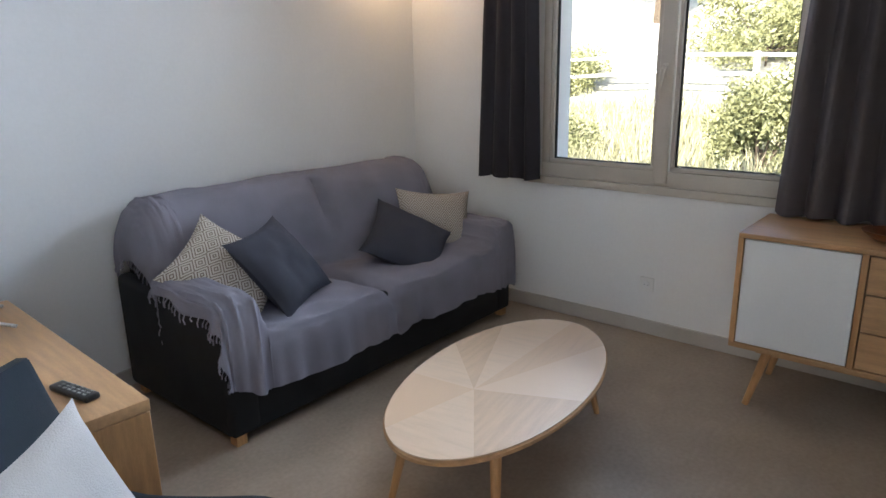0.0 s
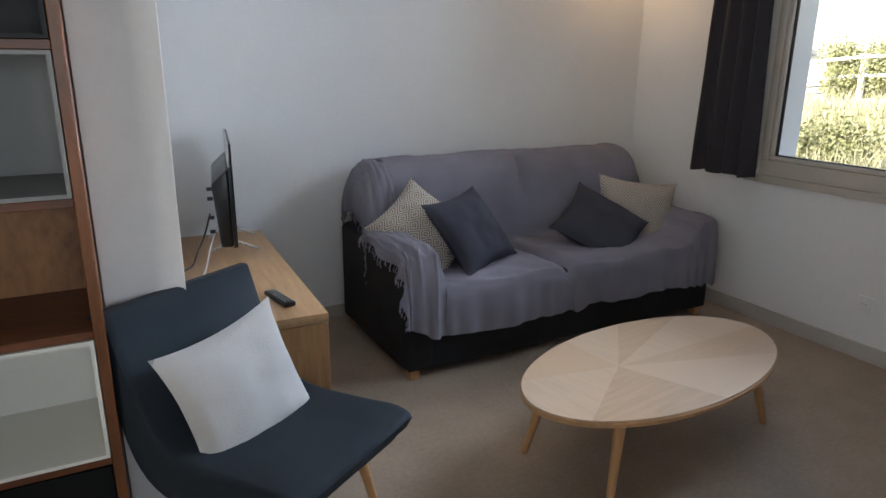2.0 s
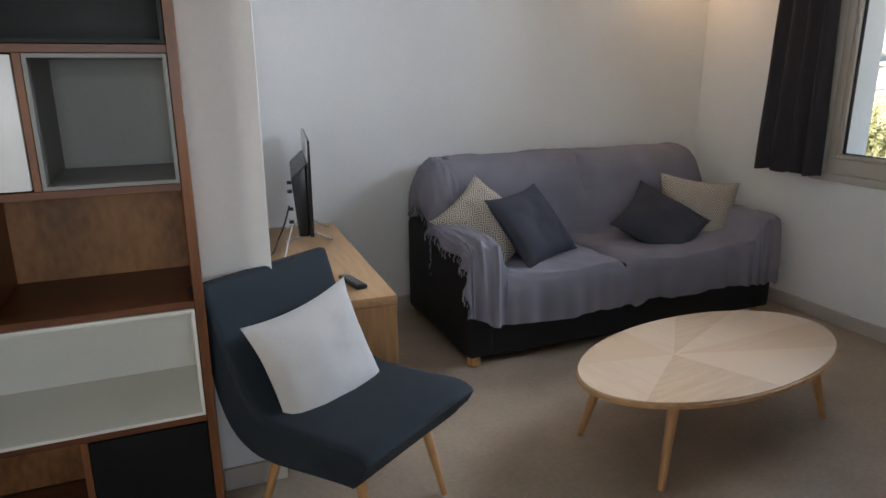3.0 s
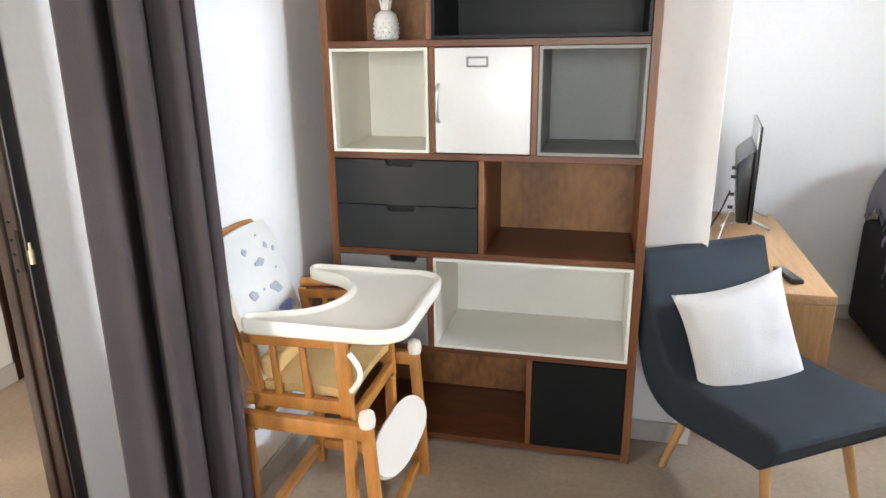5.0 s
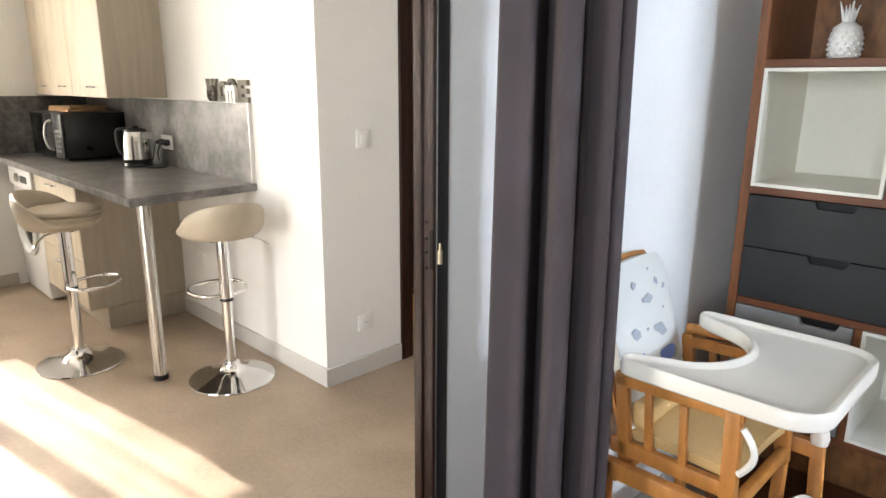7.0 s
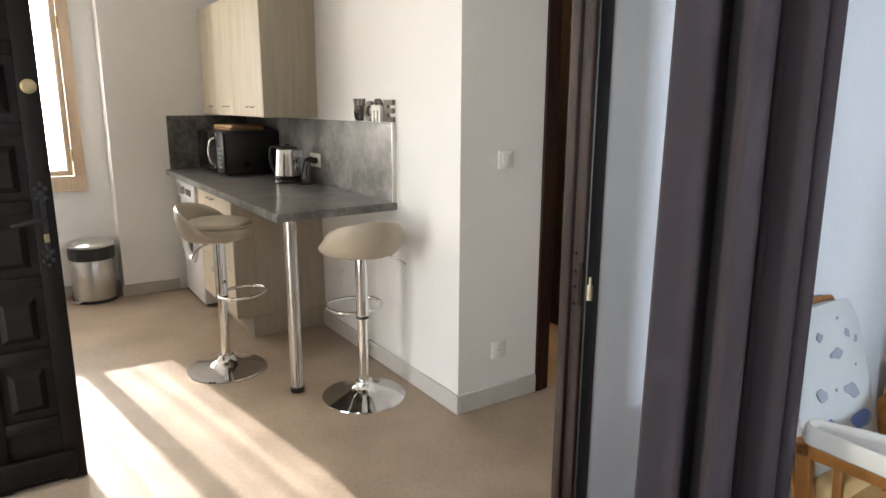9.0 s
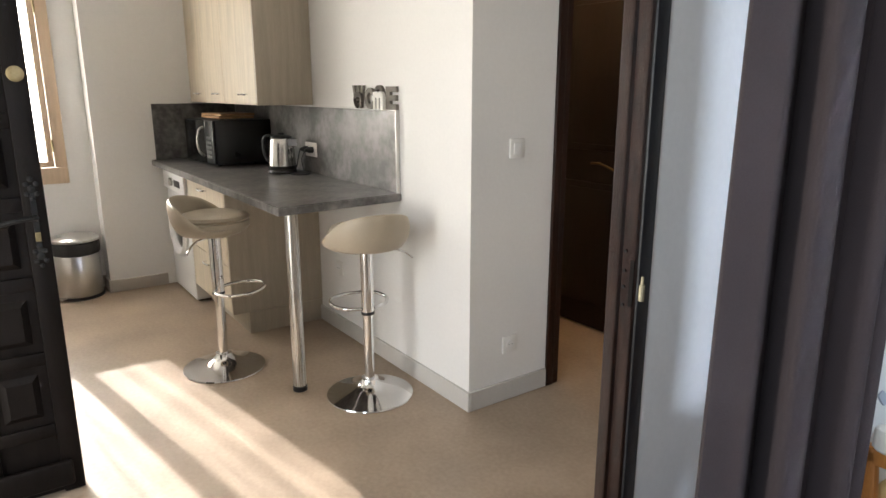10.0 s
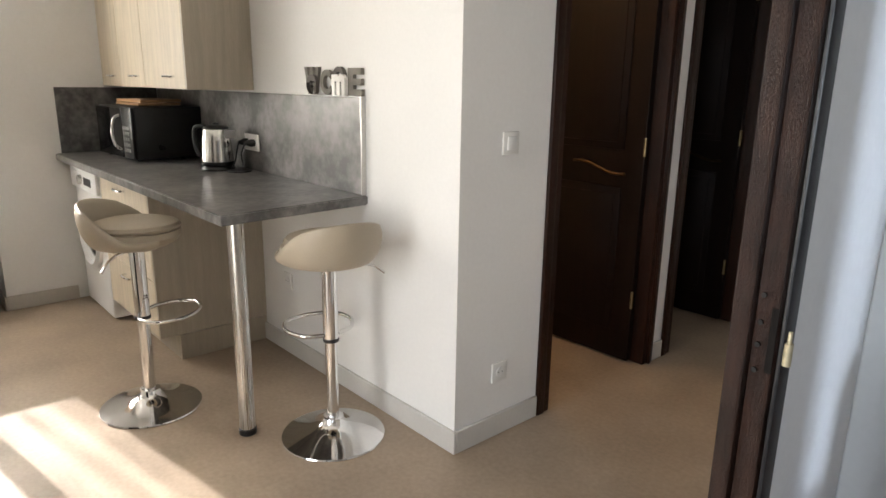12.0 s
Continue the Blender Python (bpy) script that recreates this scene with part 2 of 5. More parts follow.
def voile_material(name):
    """Thin white net: part of the light goes straight through, more between the gathers, the rest is scattered."""
    m = bpy.data.materials.new(name)
    m.use_nodes = True
    t = m.node_tree
    t.nodes.remove(t.nodes["Principled BSDF"])
    clear = t.nodes.new("ShaderNodeBsdfTransparent")
    cloth = t.nodes.new("ShaderNodeBsdfTranslucent")
    cloth.inputs["Color"].default_value = (0.95, 0.945, 0.93, 1)
    co = t.nodes.new("ShaderNodeTexCoord")
    mp = t.nodes.new("ShaderNodeMapping")
    mp.inputs["Scale"].default_value = (1, 1, 0.04)
    n = t.nodes.new("ShaderNodeTexNoise")
    n.inputs["Scale"].default_value, n.inputs["Detail"].default_value = 22, 3
    r = t.nodes.new("ShaderNodeMapRange")
    r.inputs[1].default_value, r.inputs[2].default_value, r.inputs[3].default_value, r.inputs[4].default_value = 0.3, 0.7, 0.26, 0.95
    mix = t.nodes.new("ShaderNodeMixShader")
    t.links.new(co.outputs["Object"], mp.inputs["Vector"])
    t.links.new(mp.outputs[0], n.inputs["Vector"])
    t.links.new(n.outputs[0], r.inputs[0])
    t.links.new(r.outputs[0], mix.inputs[0])
    t.links.new(cloth.outputs[0], mix.inputs[1])
    t.links.new(clear.outputs[0], mix.inputs[2])
    t.links.new(mix.outputs[0], t.nodes["Material Output"].inputs["Surface"])
    return m


VOILE = voile_material("white_net_voile")


# ---- building helpers ----
def B():
    return bmesh.new()


def bx(bm, x0, y0, z0, x1, y1, z1, bevel=0.0, seg=2):
    r = bmesh.ops.create_cube(bm, size=1.0, matrix=Matrix.Translation(((x0 + x1) / 2, (y0 + y1) / 2, (z0 + z1) / 2))
                              @ Matrix.Diagonal((x1 - x0, y1 - y0, z1 - z0, 1)))
    if bevel:
        edges = {e for v in r["verts"] for e in v.link_edges}
        bmesh.ops.bevel(bm, geom=list(edges), offset=bevel, segments=seg, affect='EDGES', profile=0.5)
    return bm


def box(x0, y0, z0, x1, y1, z1, bevel=0.0, seg=2):
    return bx(B(), x0, y0, z0, x1, y1, z1, bevel, seg)


def rod(bm, p0, p1, r0, r1=None, seg=16):
    p0, p1 = Vector(p0), Vector(p1)
    d = p1 - p0
    m = Matrix.Translation((p0 + p1) / 2) @ d.to_track_quat('Z', 'Y').to_matrix().to_4x4()
    bmesh.ops.create_cone(bm, cap_ends=True, segments=seg, radius1=r0, radius2=r0 if r1 is None else r1, depth=d.length, matrix=m)
    return bm


def lathe(bm, profile, seg=40, at=(0, 0, 0), m=None):
    rings = []
    for r, z in profile:
        ring = []
        for i in range(seg):
            a = 2 * math.pi * i / seg
            v = Vector((r * math.cos(a), r * math.sin(a), z))
            if m is not None:
                v = m @ v
            ring.append(bm.verts.new(v + Vector(at)))
        rings.append(ring)
    for a, b in zip(rings, rings[1:]):
        for i in range(seg):
            bm.faces.new((a[i], a[(i + 1) % seg], b[(i + 1) % seg], b[i]))
    bm.faces.new(rings[0][::-1])
    bm.faces.new(rings[-1])
    return bm


def tube(bm, pts, r, seg=10, closed=False):
    pts = [Vector(p) for p in pts]
    n = len(pts)
    rings = []
    for i, p in enumerate(pts):
        a = pts[(i - 1) % n] if closed or i else p
        c = pts[(i + 1) % n] if closed or i < n - 1 else p
        q = (c - a).to_track_quat('Z', 'Y')
        rings.append([bm.verts.new(p + q @ Vector((r * math.cos(2 * math.pi * k / seg), r * math.sin(2 * math.pi * k / seg), 0))) for k in range(seg)])
    pairs = list(zip(rings, rings[1:])) + ([(rings[-1], rings[0])] if closed else [])
    for a, b in pairs:
        best = min(range(seg), key=lambda s: (a[0].co - b[s].co).length)
        for k in range(seg):
            bm.faces.new((a[k], a[(k + 1) % seg], b[(k + 1 + best) % seg], b[(k + best) % seg]))
    if not closed:
        bm.faces.new(rings[0][::-1])
        bm.faces.new(rings[-1])
    return bm


def sheet(f, nu, nv, thick, bm=None):
    """A surface f(u, v) over the unit square, with a thickness."""
    bm = bm or B()
    P = [[Vector(f(i / nu, j / nv)) for j in range(nv + 1)] for i in range(nu + 1)]
    top, low = [], []
    for i in range(nu + 1):
        a, b = [], []
        for j in range(nv + 1):
            du = P[min(i + 1, nu)][j] - P[max(i - 1, 0)][j]
            dv = P[i][min(j + 1, nv)] - P[i][max(j - 1, 0)]
            n = du.cross(dv)
            n = n.normalized() if n.length > 1e-9 else Vector((0, 0, 1))
            a.append(bm.verts.new(P[i][j] + n * thick / 2))
            b.append(bm.verts.new(P[i][j] - n * thick / 2))
        top.append(a)
        low.append(b)
    for i in range(nu):
        for j in range(nv):
            bm.faces.new((top[i][j], top[i + 1][j], top[i + 1][j + 1], top[i][j + 1]))
            bm.faces.new((low[i][j], low[i][j + 1], low[i + 1][j + 1], low[i + 1][j]))
    for i in range(nu):
        bm.faces.new((top[i][0], low[i][0], low[i + 1][0], top[i + 1][0]))
        bm.faces.new((top[i][nv], top[i + 1][nv], low[i + 1][nv], low[i][nv]))
    for j in range(nv):
        bm.faces.new((top[0][j], top[0][j + 1], low[0][j + 1], low[0][j]))
        bm.faces.new((top[nu][j], low[nu][j], low[nu][j + 1], top[nu][j + 1]))
    return bm


def extrude_outline(pts, z0, z1, bm=None, m=None):
    """A flat outline (x, y) made solid from z0 to z1."""
    bm = bm or B()
    m = m or Matrix.Identity(4)
    a = [bm.verts.new(m @ Vector((x, y, z0))) for x, y in pts]
    b = [bm.verts.new(m @ Vector((x, y, z1))) for x, y in pts]
    bm.faces.new(a[::-1])
    bm.faces.new(b)
    for i in range(len(pts)):
        k = (i + 1) % len(pts)
        bm.faces.new((a[i], a[k], b[k], b[i]))
    return bm


def finish(name, bm, mat, smooth=True):
    bmesh.ops.recalc_face_normals(bm, faces=bm.faces)
    me = bpy.data.meshes.new(name)
    bm.to_mesh(me)
    bm.free()
    me.materials.append(mat)
    if smooth:
        me.polygons.foreach_set("use_smooth", [True] * len(me.polygons))
        me.set_sharp_from_angle(angle=radians(38))
    return me


def part(name, bm, mat, parent, label="", smooth=True):
    o = new(name, finish(name, bm, mat, smooth))
    o.parent = parent
    if label:
        o["label"] = label
    return o


def thing(name, label, category, at=(0, 0, 0), turn=0, group="", kind=""):
    o = new(name)
    o.empty_display_size = 0.1
    o.matrix_basis = pose(*at, 0, 0, turn)
    return tagged(o, label, category, group, kind)


def solo(name, bm, mat, label, category="", kind="", at=None, group="", smooth=True):
    o = new(name, finish(name, bm, mat, smooth))
    if at is not None:
        o.matrix_basis = at
    return tagged(o, label, category, group, kind)


def pierced(axis, t0, t1, cuts, heights, open_cells):
    """A wall in one welded mesh: cells along it and up it, some of them left open. axis: 'x' for a wall that runs along x."""
    bm = B()
    na, nz = len(cuts) - 1, len(heights) - 1
    V = {}

    def vert(i, k, t):
        if (i, k, t) not in V:
            V[i, k, t] = bm.verts.new((cuts[i], t, heights[k]) if axis == 'x' else (t, cuts[i], heights[k]))
        return V[i, k, t]

    def full(i, k):
        return 0 <= i < na and 0 <= k < nz and (i, k) not in open_cells
    for i in range(na):
        for k in range(nz):
            if not full(i, k):
                continue
            for t in (t0, t1):
                bm.faces.new((vert(i, k, t), vert(i + 1, k, t), vert(i + 1, k + 1, t), vert(i, k + 1, t)))
            for di, dk, a, b in ((-1, 0, (i, k), (i, k + 1)), (1, 0, (i + 1, k), (i + 1, k + 1)), (0, -1, (i, k), (i + 1, k)), (0, 1, (i, k + 1), (i + 1, k + 1))):
                if not full(i + di, k + dk):
                    bm.faces.new((vert(*a, t0), vert(*b, t0), vert(*b, t1), vert(*a, t1)))
    return bm


# ---- structure ----
H = 2.50
solo("floor", box(-3.4, -3.5, -0.12, 6.33, 3.3, 0.0), FLOOR, "beige-grey mottled vinyl floor with a dull sheen", "floor", "structure")
solo("ceiling", box(-3.4, -3.5, H, 6.33, 3.3, H + 0.15), CEIL, "plain white painted ceiling over the rooms", "ceiling", "structure")

solo("wall_north", box(2.94, 2.03, 0, 6.03, 2.2, H), WALL, "white painted wall behind the grey sofa", "wall", "structure")
# east wall round the window: opening y -0.36..1.02, z 0.86..2.16
EX, EX2 = 6.03, 6.33
WY0, WY1, WZ0, WZ1 = -0.36, 1.02, 0.88, 2.16
bm = pierced('y', EX, EX2, (-3.5, WY0, WY1, 2.2), (0, WZ0, WZ1, H), {(1, 1)})
solo("wall_east", bm, WALL, "white painted wall with a wide double window", "wall", "structure")
# the opening here is added to let in the south fill light
bm = pierced('x', -3.5, -3.35, (1.28, 1.90, 3.20, EX), (0, WZ0, WZ1, H), {(1, 1)})
solo("wall_south", bm, WALL, "white wall closing the living room, with an added unseen window", "wall", "structure")
# thin partition with the wide doorway to the kitchen: y -2.05..-0.51
PX0, PX1 = 1.21, 1.28
bm = pierced('y', PX0, PX1, (-3.35, -2.05, -0.512, 1.04), (0, 2.12, H), {(1, 0)})
solo("wall_partition", bm, WALL, "thin white partition wall beside the wide doorway", "wall", "structure")
NX = 1.505
solo("wall_niche_side", box(PX1, -0.15, 0, NX, 1.04, H, 0.004, 1), WALL, "white boxed-out wall behind the high chair", "wall", "structure")
solo("wall_niche", box(PX0, 1.04, 0, 2.724, 1.2, H), WALL, "white wall at the back of the bookcase niche", "wall", "structure")
solo("wall_pier", box(2.724, 0.575, 0, 2.94, 2.2, H, 0.002, 1), WALL, "white wall pier with softly rounded corner", "wall", "structure")
# kitchen and hall
KW = -3.03
solo("wall_kitchen", box(-3.33, 0.0, 0, 0.0, 0.1, H), WALL, "white kitchen wall above the grey worktop", "wall", "structure")
solo("wall_step", box(KW, -0.98, 0, -2.84, 0.0, H), WALL, "white boxed-out wall beside the kitchen window", "wall", "structure")
KY0, KY1, KZ0, KZ1 = -2.12, -1.200, 0.87, 2.12
bm = pierced('y', -3.33, KW, (-2.6, KY0, KY1, 0.0), (0, KZ0, KZ1, H), {(1, 1)})
solo("wall_west", bm, WALL, "white kitchen wall with a sunlit window", "wall", "structure")
bm = pierced('x', -2.6, -2.42, (KW, -0.36, 0.60, PX0), (0, 2.12, H), {(1, 0)})
solo("wall_entrance", bm, WALL, "white wall with the open entrance doorway", "wall", "structure")
bm = pierced('y', -0.09, 0.0, (0.1, 0.50, 1.29, 1.475, 2.24, 3.0), (0, 2.06, H), {(1, 0), (3, 0)})
solo("wall_hall", bm, WALL, "white hall wall with two dark doorways", "wall", "structure")
solo("wall_hall_end", box(-3.33, 3.0, 0, PX0, 3.15, H), WALL, "white wall closing the hall", "wall", "structure")
solo("wall_hall_east", box(PX0, 1.2, 0, PX0 + 0.07, 3.15, H), WALL, "white wall along the hall", "wall", "structure")
bm = B()
bx(bm, -1.9, 0.1, 0, -1.8, 3.0, H)
bx(bm, -1.8, 1.34, 0, -0.09, 1.41, H)
solo("wall_back_rooms", bm, WALL, "white walls of the rooms off the hall", "wall", "structure")

# baseboards
bm = B()
bh, bt = 0.082, 0.014
bx(bm, 2.94, 2.03 - bt, 0, EX - bt, 2.03, bh, 0.003, 1)
bx(bm, EX - bt, -3.35, 0, EX, 2.03, bh, 0.003, 1)
bx(bm, 2.94, 0.61, 0, 2.94 + bt, 2.03 - bt, bh, 0.003, 1)
bx(bm, 2.726, 0.575 - bt, 0, 2.94, 0.575, bh, 0.003, 1)
bx(bm, PX1, -0.470, 0, PX1 + bt, -0.151, bh, 0.003, 1)
bx(bm, NX, -0.15, 0, NX + bt, 1.04 - bt, bh, 0.003, 1)
bx(bm, NX, 1.04 - bt, 0, 2.722, 1.04, bh, 0.003, 1)
solo("baseboard_living", bm, BASE, "taupe painted baseboard along the living room walls", "baseboard", "structure")
bm = B()
bx(bm, -1.50, -bt, 0, bt, 0.0, 0.092, 0.003, 1)
bx(bm, 0.0, 0.0, 0, bt, 0.455, 0.092, 0.003, 1)
bx(bm, 0.0, 1.337, 0, bt, 1.428, 0.092, 0.003, 1)
solo("baseboard_kitchen", bm, BASE_GREY, "pale grey baseboard round the kitchen wall corner", "baseboard", "structure")
bm = B()
bx(bm, -2.84, -0.98, 0, -2.84 + bt, -0.60, 0.085, 0.003, 1)
bx(bm, KW, -2.42, 0, KW + bt, -0.98, 0.085, 0.003, 1)
bx(bm, KW + bt, -0.98 - bt, 0, -2.84 + bt, -0.98, 0.085, 0.003, 1)
solo("baseboard_west", bm, BASE, "taupe baseboard under the kitchen window", "baseboard", "structure")

# jamb of the wide doorway: a rebated dark wooden post with hinge leftovers
jamb = thing("door_frame_1", "worn dark wooden door post with a leftover brass hinge", "door frame", kind="structure")
bm = B()
bx(bm, PX0 - 0.003, -0.535, 0, PX1 - 0.002, -0.514, 2.12, 0.003, 1)
part("post", bm, JAMBWOOD, jamb)
part("edge_strip", box(PX1 - 0.003, -0.552, 0, PX1 + 0.0045, -0.513, 2.118, 0.003, 2), EDGEGREY, jamb, "charcoal painted edge strip")
part("stop", box(PX0 - 0.004, -0.560, 0, PX0 + 0.026, -0.536, 2.10, 0.004, 2), JAMBWOOD, jamb)
part("inner_post", box(PX0 + 0.030, -0.556, 0, PX1 - 0.006, -0.536, 2.10, 0.004, 2), JAMBWOOD, jamb)
part("head", box(PX0 - 0.012, -2.048, 2.078, PX1 - 0.004, -0.537, 2.118, 0.003, 1), DARKWOOD, jamb)
part("far_post", box(PX0 - 0.012, -2.048, 0, PX1 - 0.002, -2.0, 2.078, 0.003, 1), DARKWOOD, jamb)
bm = B()
rod(bm, (1.290, -0.548, 0.962), (1.290, -0.548, 0.996), 0.0062)
rod(bm, (1.290, -0.548, 0.996), (1.290, -0.548, 1.014), 0.0035, 0.003)
hp = part("hinge", bm, HINGE, jamb, "brass lift-off hinge half")
bm = box(1.264, -0.5575, 0.945, 1.274, -0.5555, 1.045)
hl = part("hinge_leaf", bm, BLACKDOOR, jamb)
for zz in (0.945, 0.985, 1.02, 1.062):
    bm = B()
    rod(bm, (1.250, -0.5595, zz), (1.250, -0.5555, zz), 0.004, seg=10)
    part("screw", bm, IRON, jamb)

# doorways off the hall: dark frames and open doors
def hall_door(n, y0, y1, label):
    fr = thing("door_frame_%d" % n, "dark stained wooden door frame in the hall", "door frame", kind="structure")
    for name, ya, yb in (("post", y0, y0 + 0.035), ("post", y1 - 0.035, y1)):
        part(name, box(-0.10, ya, 0, 0.012, yb, 2.06, 0.003, 1), DARKWOOD, fr)
    part("head", box(-0.10, y0 + 0.035, 2.025, 0.012, y1 - 0.035, 2.06, 0.003, 1), DARKWOOD, fr)
    part("architrave", box(0.0, y0 - 0.045, 0, 0.018, y0, 2.105, 0.005, 2), DARKWOOD, fr)
    part("architrave", box(0.0, y1, 0, 0.018, y1 + 0.045, 2.105, 0.005, 2), DARKWOOD, fr)
    part("moulding", box(0.018, y1 + 0.002, 0, 0.026, y1 + 0.020, 2.09, 0.003, 2), DARKWOOD, fr)
    d = thing("door_%d" % n, label, "door", (-0.052, y1 - 0.042, 0.012), 0, kind="structure")
    w = y1 - y0 - 0.08
    part("leaf", box(-w, -0.036, 0, 0, 0.0, 2.0, 0.002, 1), DOORW, d)
    for za, zb in ((0.14, 0.86), (1.04, 1.86)):
        bm = B()
        for k, ins in enumerate((0.0, 0.035)):
            bx(bm, -w + 0.11 + ins, -0.042 - 0.004 * k, za + ins, -0.11 - ins, -0.036, zb - ins, 0.004, 2)
        part("raised_panel", bm, DOORW, d)
    bm = B()
    tube(bm, [(-0.372 + 0.30 * s, -0.075 - 0.006 * math.sin(6.28 * s), 0.972 - 0.04 * s + 0.012 * math.sin(6.28 * s)) for s in [i / 14 for i in range(15)]], 0.007)
    rod(bm, (-0.342, -0.036, 0.975), (-0.342, -0.075, 0.975), 0.006)
    rod(bm, (-0.102, -0.036, 0.930), (-0.102, -0.075, 0.930), 0.006)
    part("pull_handle", bm, BRONZE, d, "wavy bronze pull handle")
    for zz in (0.28, 1.02, 1.78):
        bm = B()
        rod(bm, (0.004, -0.043, zz), (0.004, -0.043, zz + 0.085), 0.007)
        part("hinge", bm, BRASS, d, "brass hinge")


hall_door(2, 0.50, 1.29, "dark stained panelled wooden door standing open into a lit room")
hall_door(3, 1.475, 2.24, "dark stained panelled wooden door standing open off the hall")
tagged(solo("ceiling_lamp", lathe(B(), [(0.09, 0), (0.09, 0.02), (0.05, 0.035)], 24, (-0.55, 0.75, 2.465)), CERAM, "white round ceiling lamp base in the bathroom", "lamp"))
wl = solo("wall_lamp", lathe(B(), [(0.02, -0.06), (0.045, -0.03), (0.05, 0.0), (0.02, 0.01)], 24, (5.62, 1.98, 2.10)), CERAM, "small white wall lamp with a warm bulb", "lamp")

# ---- living room window ----
win = thing("window_1", "taupe double casement window over the sofa end", "window", kind="structure")
fx0, fx1 = EX - 0.012, EX + 0.055
part("frame", bx(bx(bx(bx(bx(B(), fx0, WY0 + 0.002, WZ0 - 0.045, fx1, WY1 - 0.002, WZ0 + 0.035, 0.004, 2), fx0, WY0 + 0.002, WZ1 - 0.05, fx1, WY1 - 0.002, WZ1 - 0.002, 0.004, 2),
     fx0, WY0 + 0.002, WZ0 + 0.035, fx1, WY0 + 0.05, WZ1 - 0.05, 0.004, 2), fx0, WY1 - 0.05, WZ0 + 0.035, fx1, WY1 - 0.002, WZ1 - 0.05, 0.004, 2),
     fx0 + 0.005, 0.275, WZ0 + 0.035, fx1, 0.315, WZ1 - 0.05, 0.003, 1), PVC, win)
part("sill_board", box(EX - 0.022, WY0 - 0.06, 0.790, EX - 0.001, WY1 + 0.085, WZ0 - 0.047, 0.003, 2), PVC, win, "taupe painted board under the window")
for sy0, sy1 in ((0.335, WY1 - 0.052), (WY0 + 0.052, 0.255)):
    bm = B()
    sx0, sx1 = EX - 0.006, EX + 0.045
    za, zb = WZ0 + 0.037, WZ1 - 0.052
    w = 0.022
    for q in ((sy0, za, sy1, za + w), (sy0, zb - w, sy1, zb), (sy0, za + w, sy0 + w, zb - w), (sy1 - w, za + w, sy1, zb - w)):
        bx(bm, sx0, q[0], q[1], sx1, q[2], q[3], 0.004, 2)
    s = part("sash", bm, PVC, win)
    bm = B()
    g0, g1, gz0, gz1 = sy0 + w, sy1 - w, za + w, zb - w
    for q in ((g0, gz0, g1, gz0 + 0.007), (g0, gz1 - 0.007, g1, gz1), (g0, gz0 + 0.007, g0 + 0.007, gz1 - 0.007), (g1 - 0.007, gz0 + 0.007, g1, gz1 - 0.007)):
        bx(bm, EX + 0.012, q[0], q[1], EX + 0.03, q[2], q[3])
    part("seal", bm, SEAL, s, smooth=False)
    p = part("pane", box(EX + 0.018, g0 + 0.007, gz0 + 0.007, EX + 0.024, g1 - 0.007, gz1 - 0.007), GLASS, s, smooth=False)
    p.visible_shadow = False
part("meeting_stile", box(EX - 0.028, 0.258, WZ0 - 0.03, EX - 0.006, 0.332, WZ1 - 0.06, 0.009, 3), PVC, win)
bm = box(EX - 0.036, 0.285, 1.39, EX - 0.028, 0.312, 1.46, 0.004, 2)
tube(bm, [(EX - 0.045, 0.298, 1.45), (EX - 0.062, 0.300, 1.43), (EX - 0.066, 0.308, 1.38), (EX - 0.066, 0.318, 1.33), (EX - 0.062, 0.322, 1.29)], 0.0115)
rod(bm, (EX - 0.036, 0.298, 1.445), (EX - 0.06, 0.298, 1.445), 0.009)
part("window_handle", bm, PVC, win, "taupe lever handle")


# added window, out of view, round the south fill lamp
w3 = thing("added_window_3", "unseen taupe casement window added to light the room from behind", "window", kind="structure")
bm = B()
for q in ((1.902, WZ0 - 0.045, 3.198, WZ0 + 0.05), (1.902, WZ1 - 0.06, 3.198, WZ1 - 0.002), (1.902, WZ0 + 0.05, 1.97, WZ1 - 0.06), (3.13, WZ0 + 0.05, 3.198, WZ1 - 0.06), (2.52, WZ0 + 0.05, 2.58, WZ1 - 0.06)):
    bx(bm, q[0], -3.38, q[1], q[2], -3.338, q[3], 0.004, 2)
part("frame", bm, PVC, w3)


def curtain(name, label, x, y0, y1, z0, z1, folds, depth, mat, flare=0.0, spread=0.0, seed=0):
    def f(u, v):
        z = z1 + (z0 - z1) * v
        c = (y0 + y1) / 2
        half = (y1 - y0) / 2
        s = (u - 0.5) * 2
        y = c + s * half * (1 - spread + spread * v) + flare * v * (0.5 + 0.5 * s)
        ph = u * folds * 2 * math.pi + 0.9 * math.sin(3.1 * u + seed) + 0.3 * math.sin(v * 2 + seed)
        amp = depth * (0.6 + 0.4 * v) * (0.75 + 0.25 * math.sin(5 * u + seed))
        xx = x + amp * (math.sin(ph) + 0.22 * math.sin(2 * ph + 1)) + 0.008 * noise.noise((u * 6, v * 3, seed))
        return (xx, y + 0.012 * math.cos(ph) * v, z + 0.006 * math.sin(ph * 0.7) * v)
    t = thing(name, label, "curtain")
    part("cloth", sheet(f, folds * 22, 26, 0.004), mat, t)
    bm = B()
    rod(bm, (x, y0 - 0.05, z1 + 0.012), (x, y1 + 0.05, z1 + 0.012), 0.011)
    part("curtain_rod", bm, IRON, t)
    return t


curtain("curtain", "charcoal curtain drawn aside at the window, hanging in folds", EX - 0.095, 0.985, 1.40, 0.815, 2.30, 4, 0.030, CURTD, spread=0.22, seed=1)
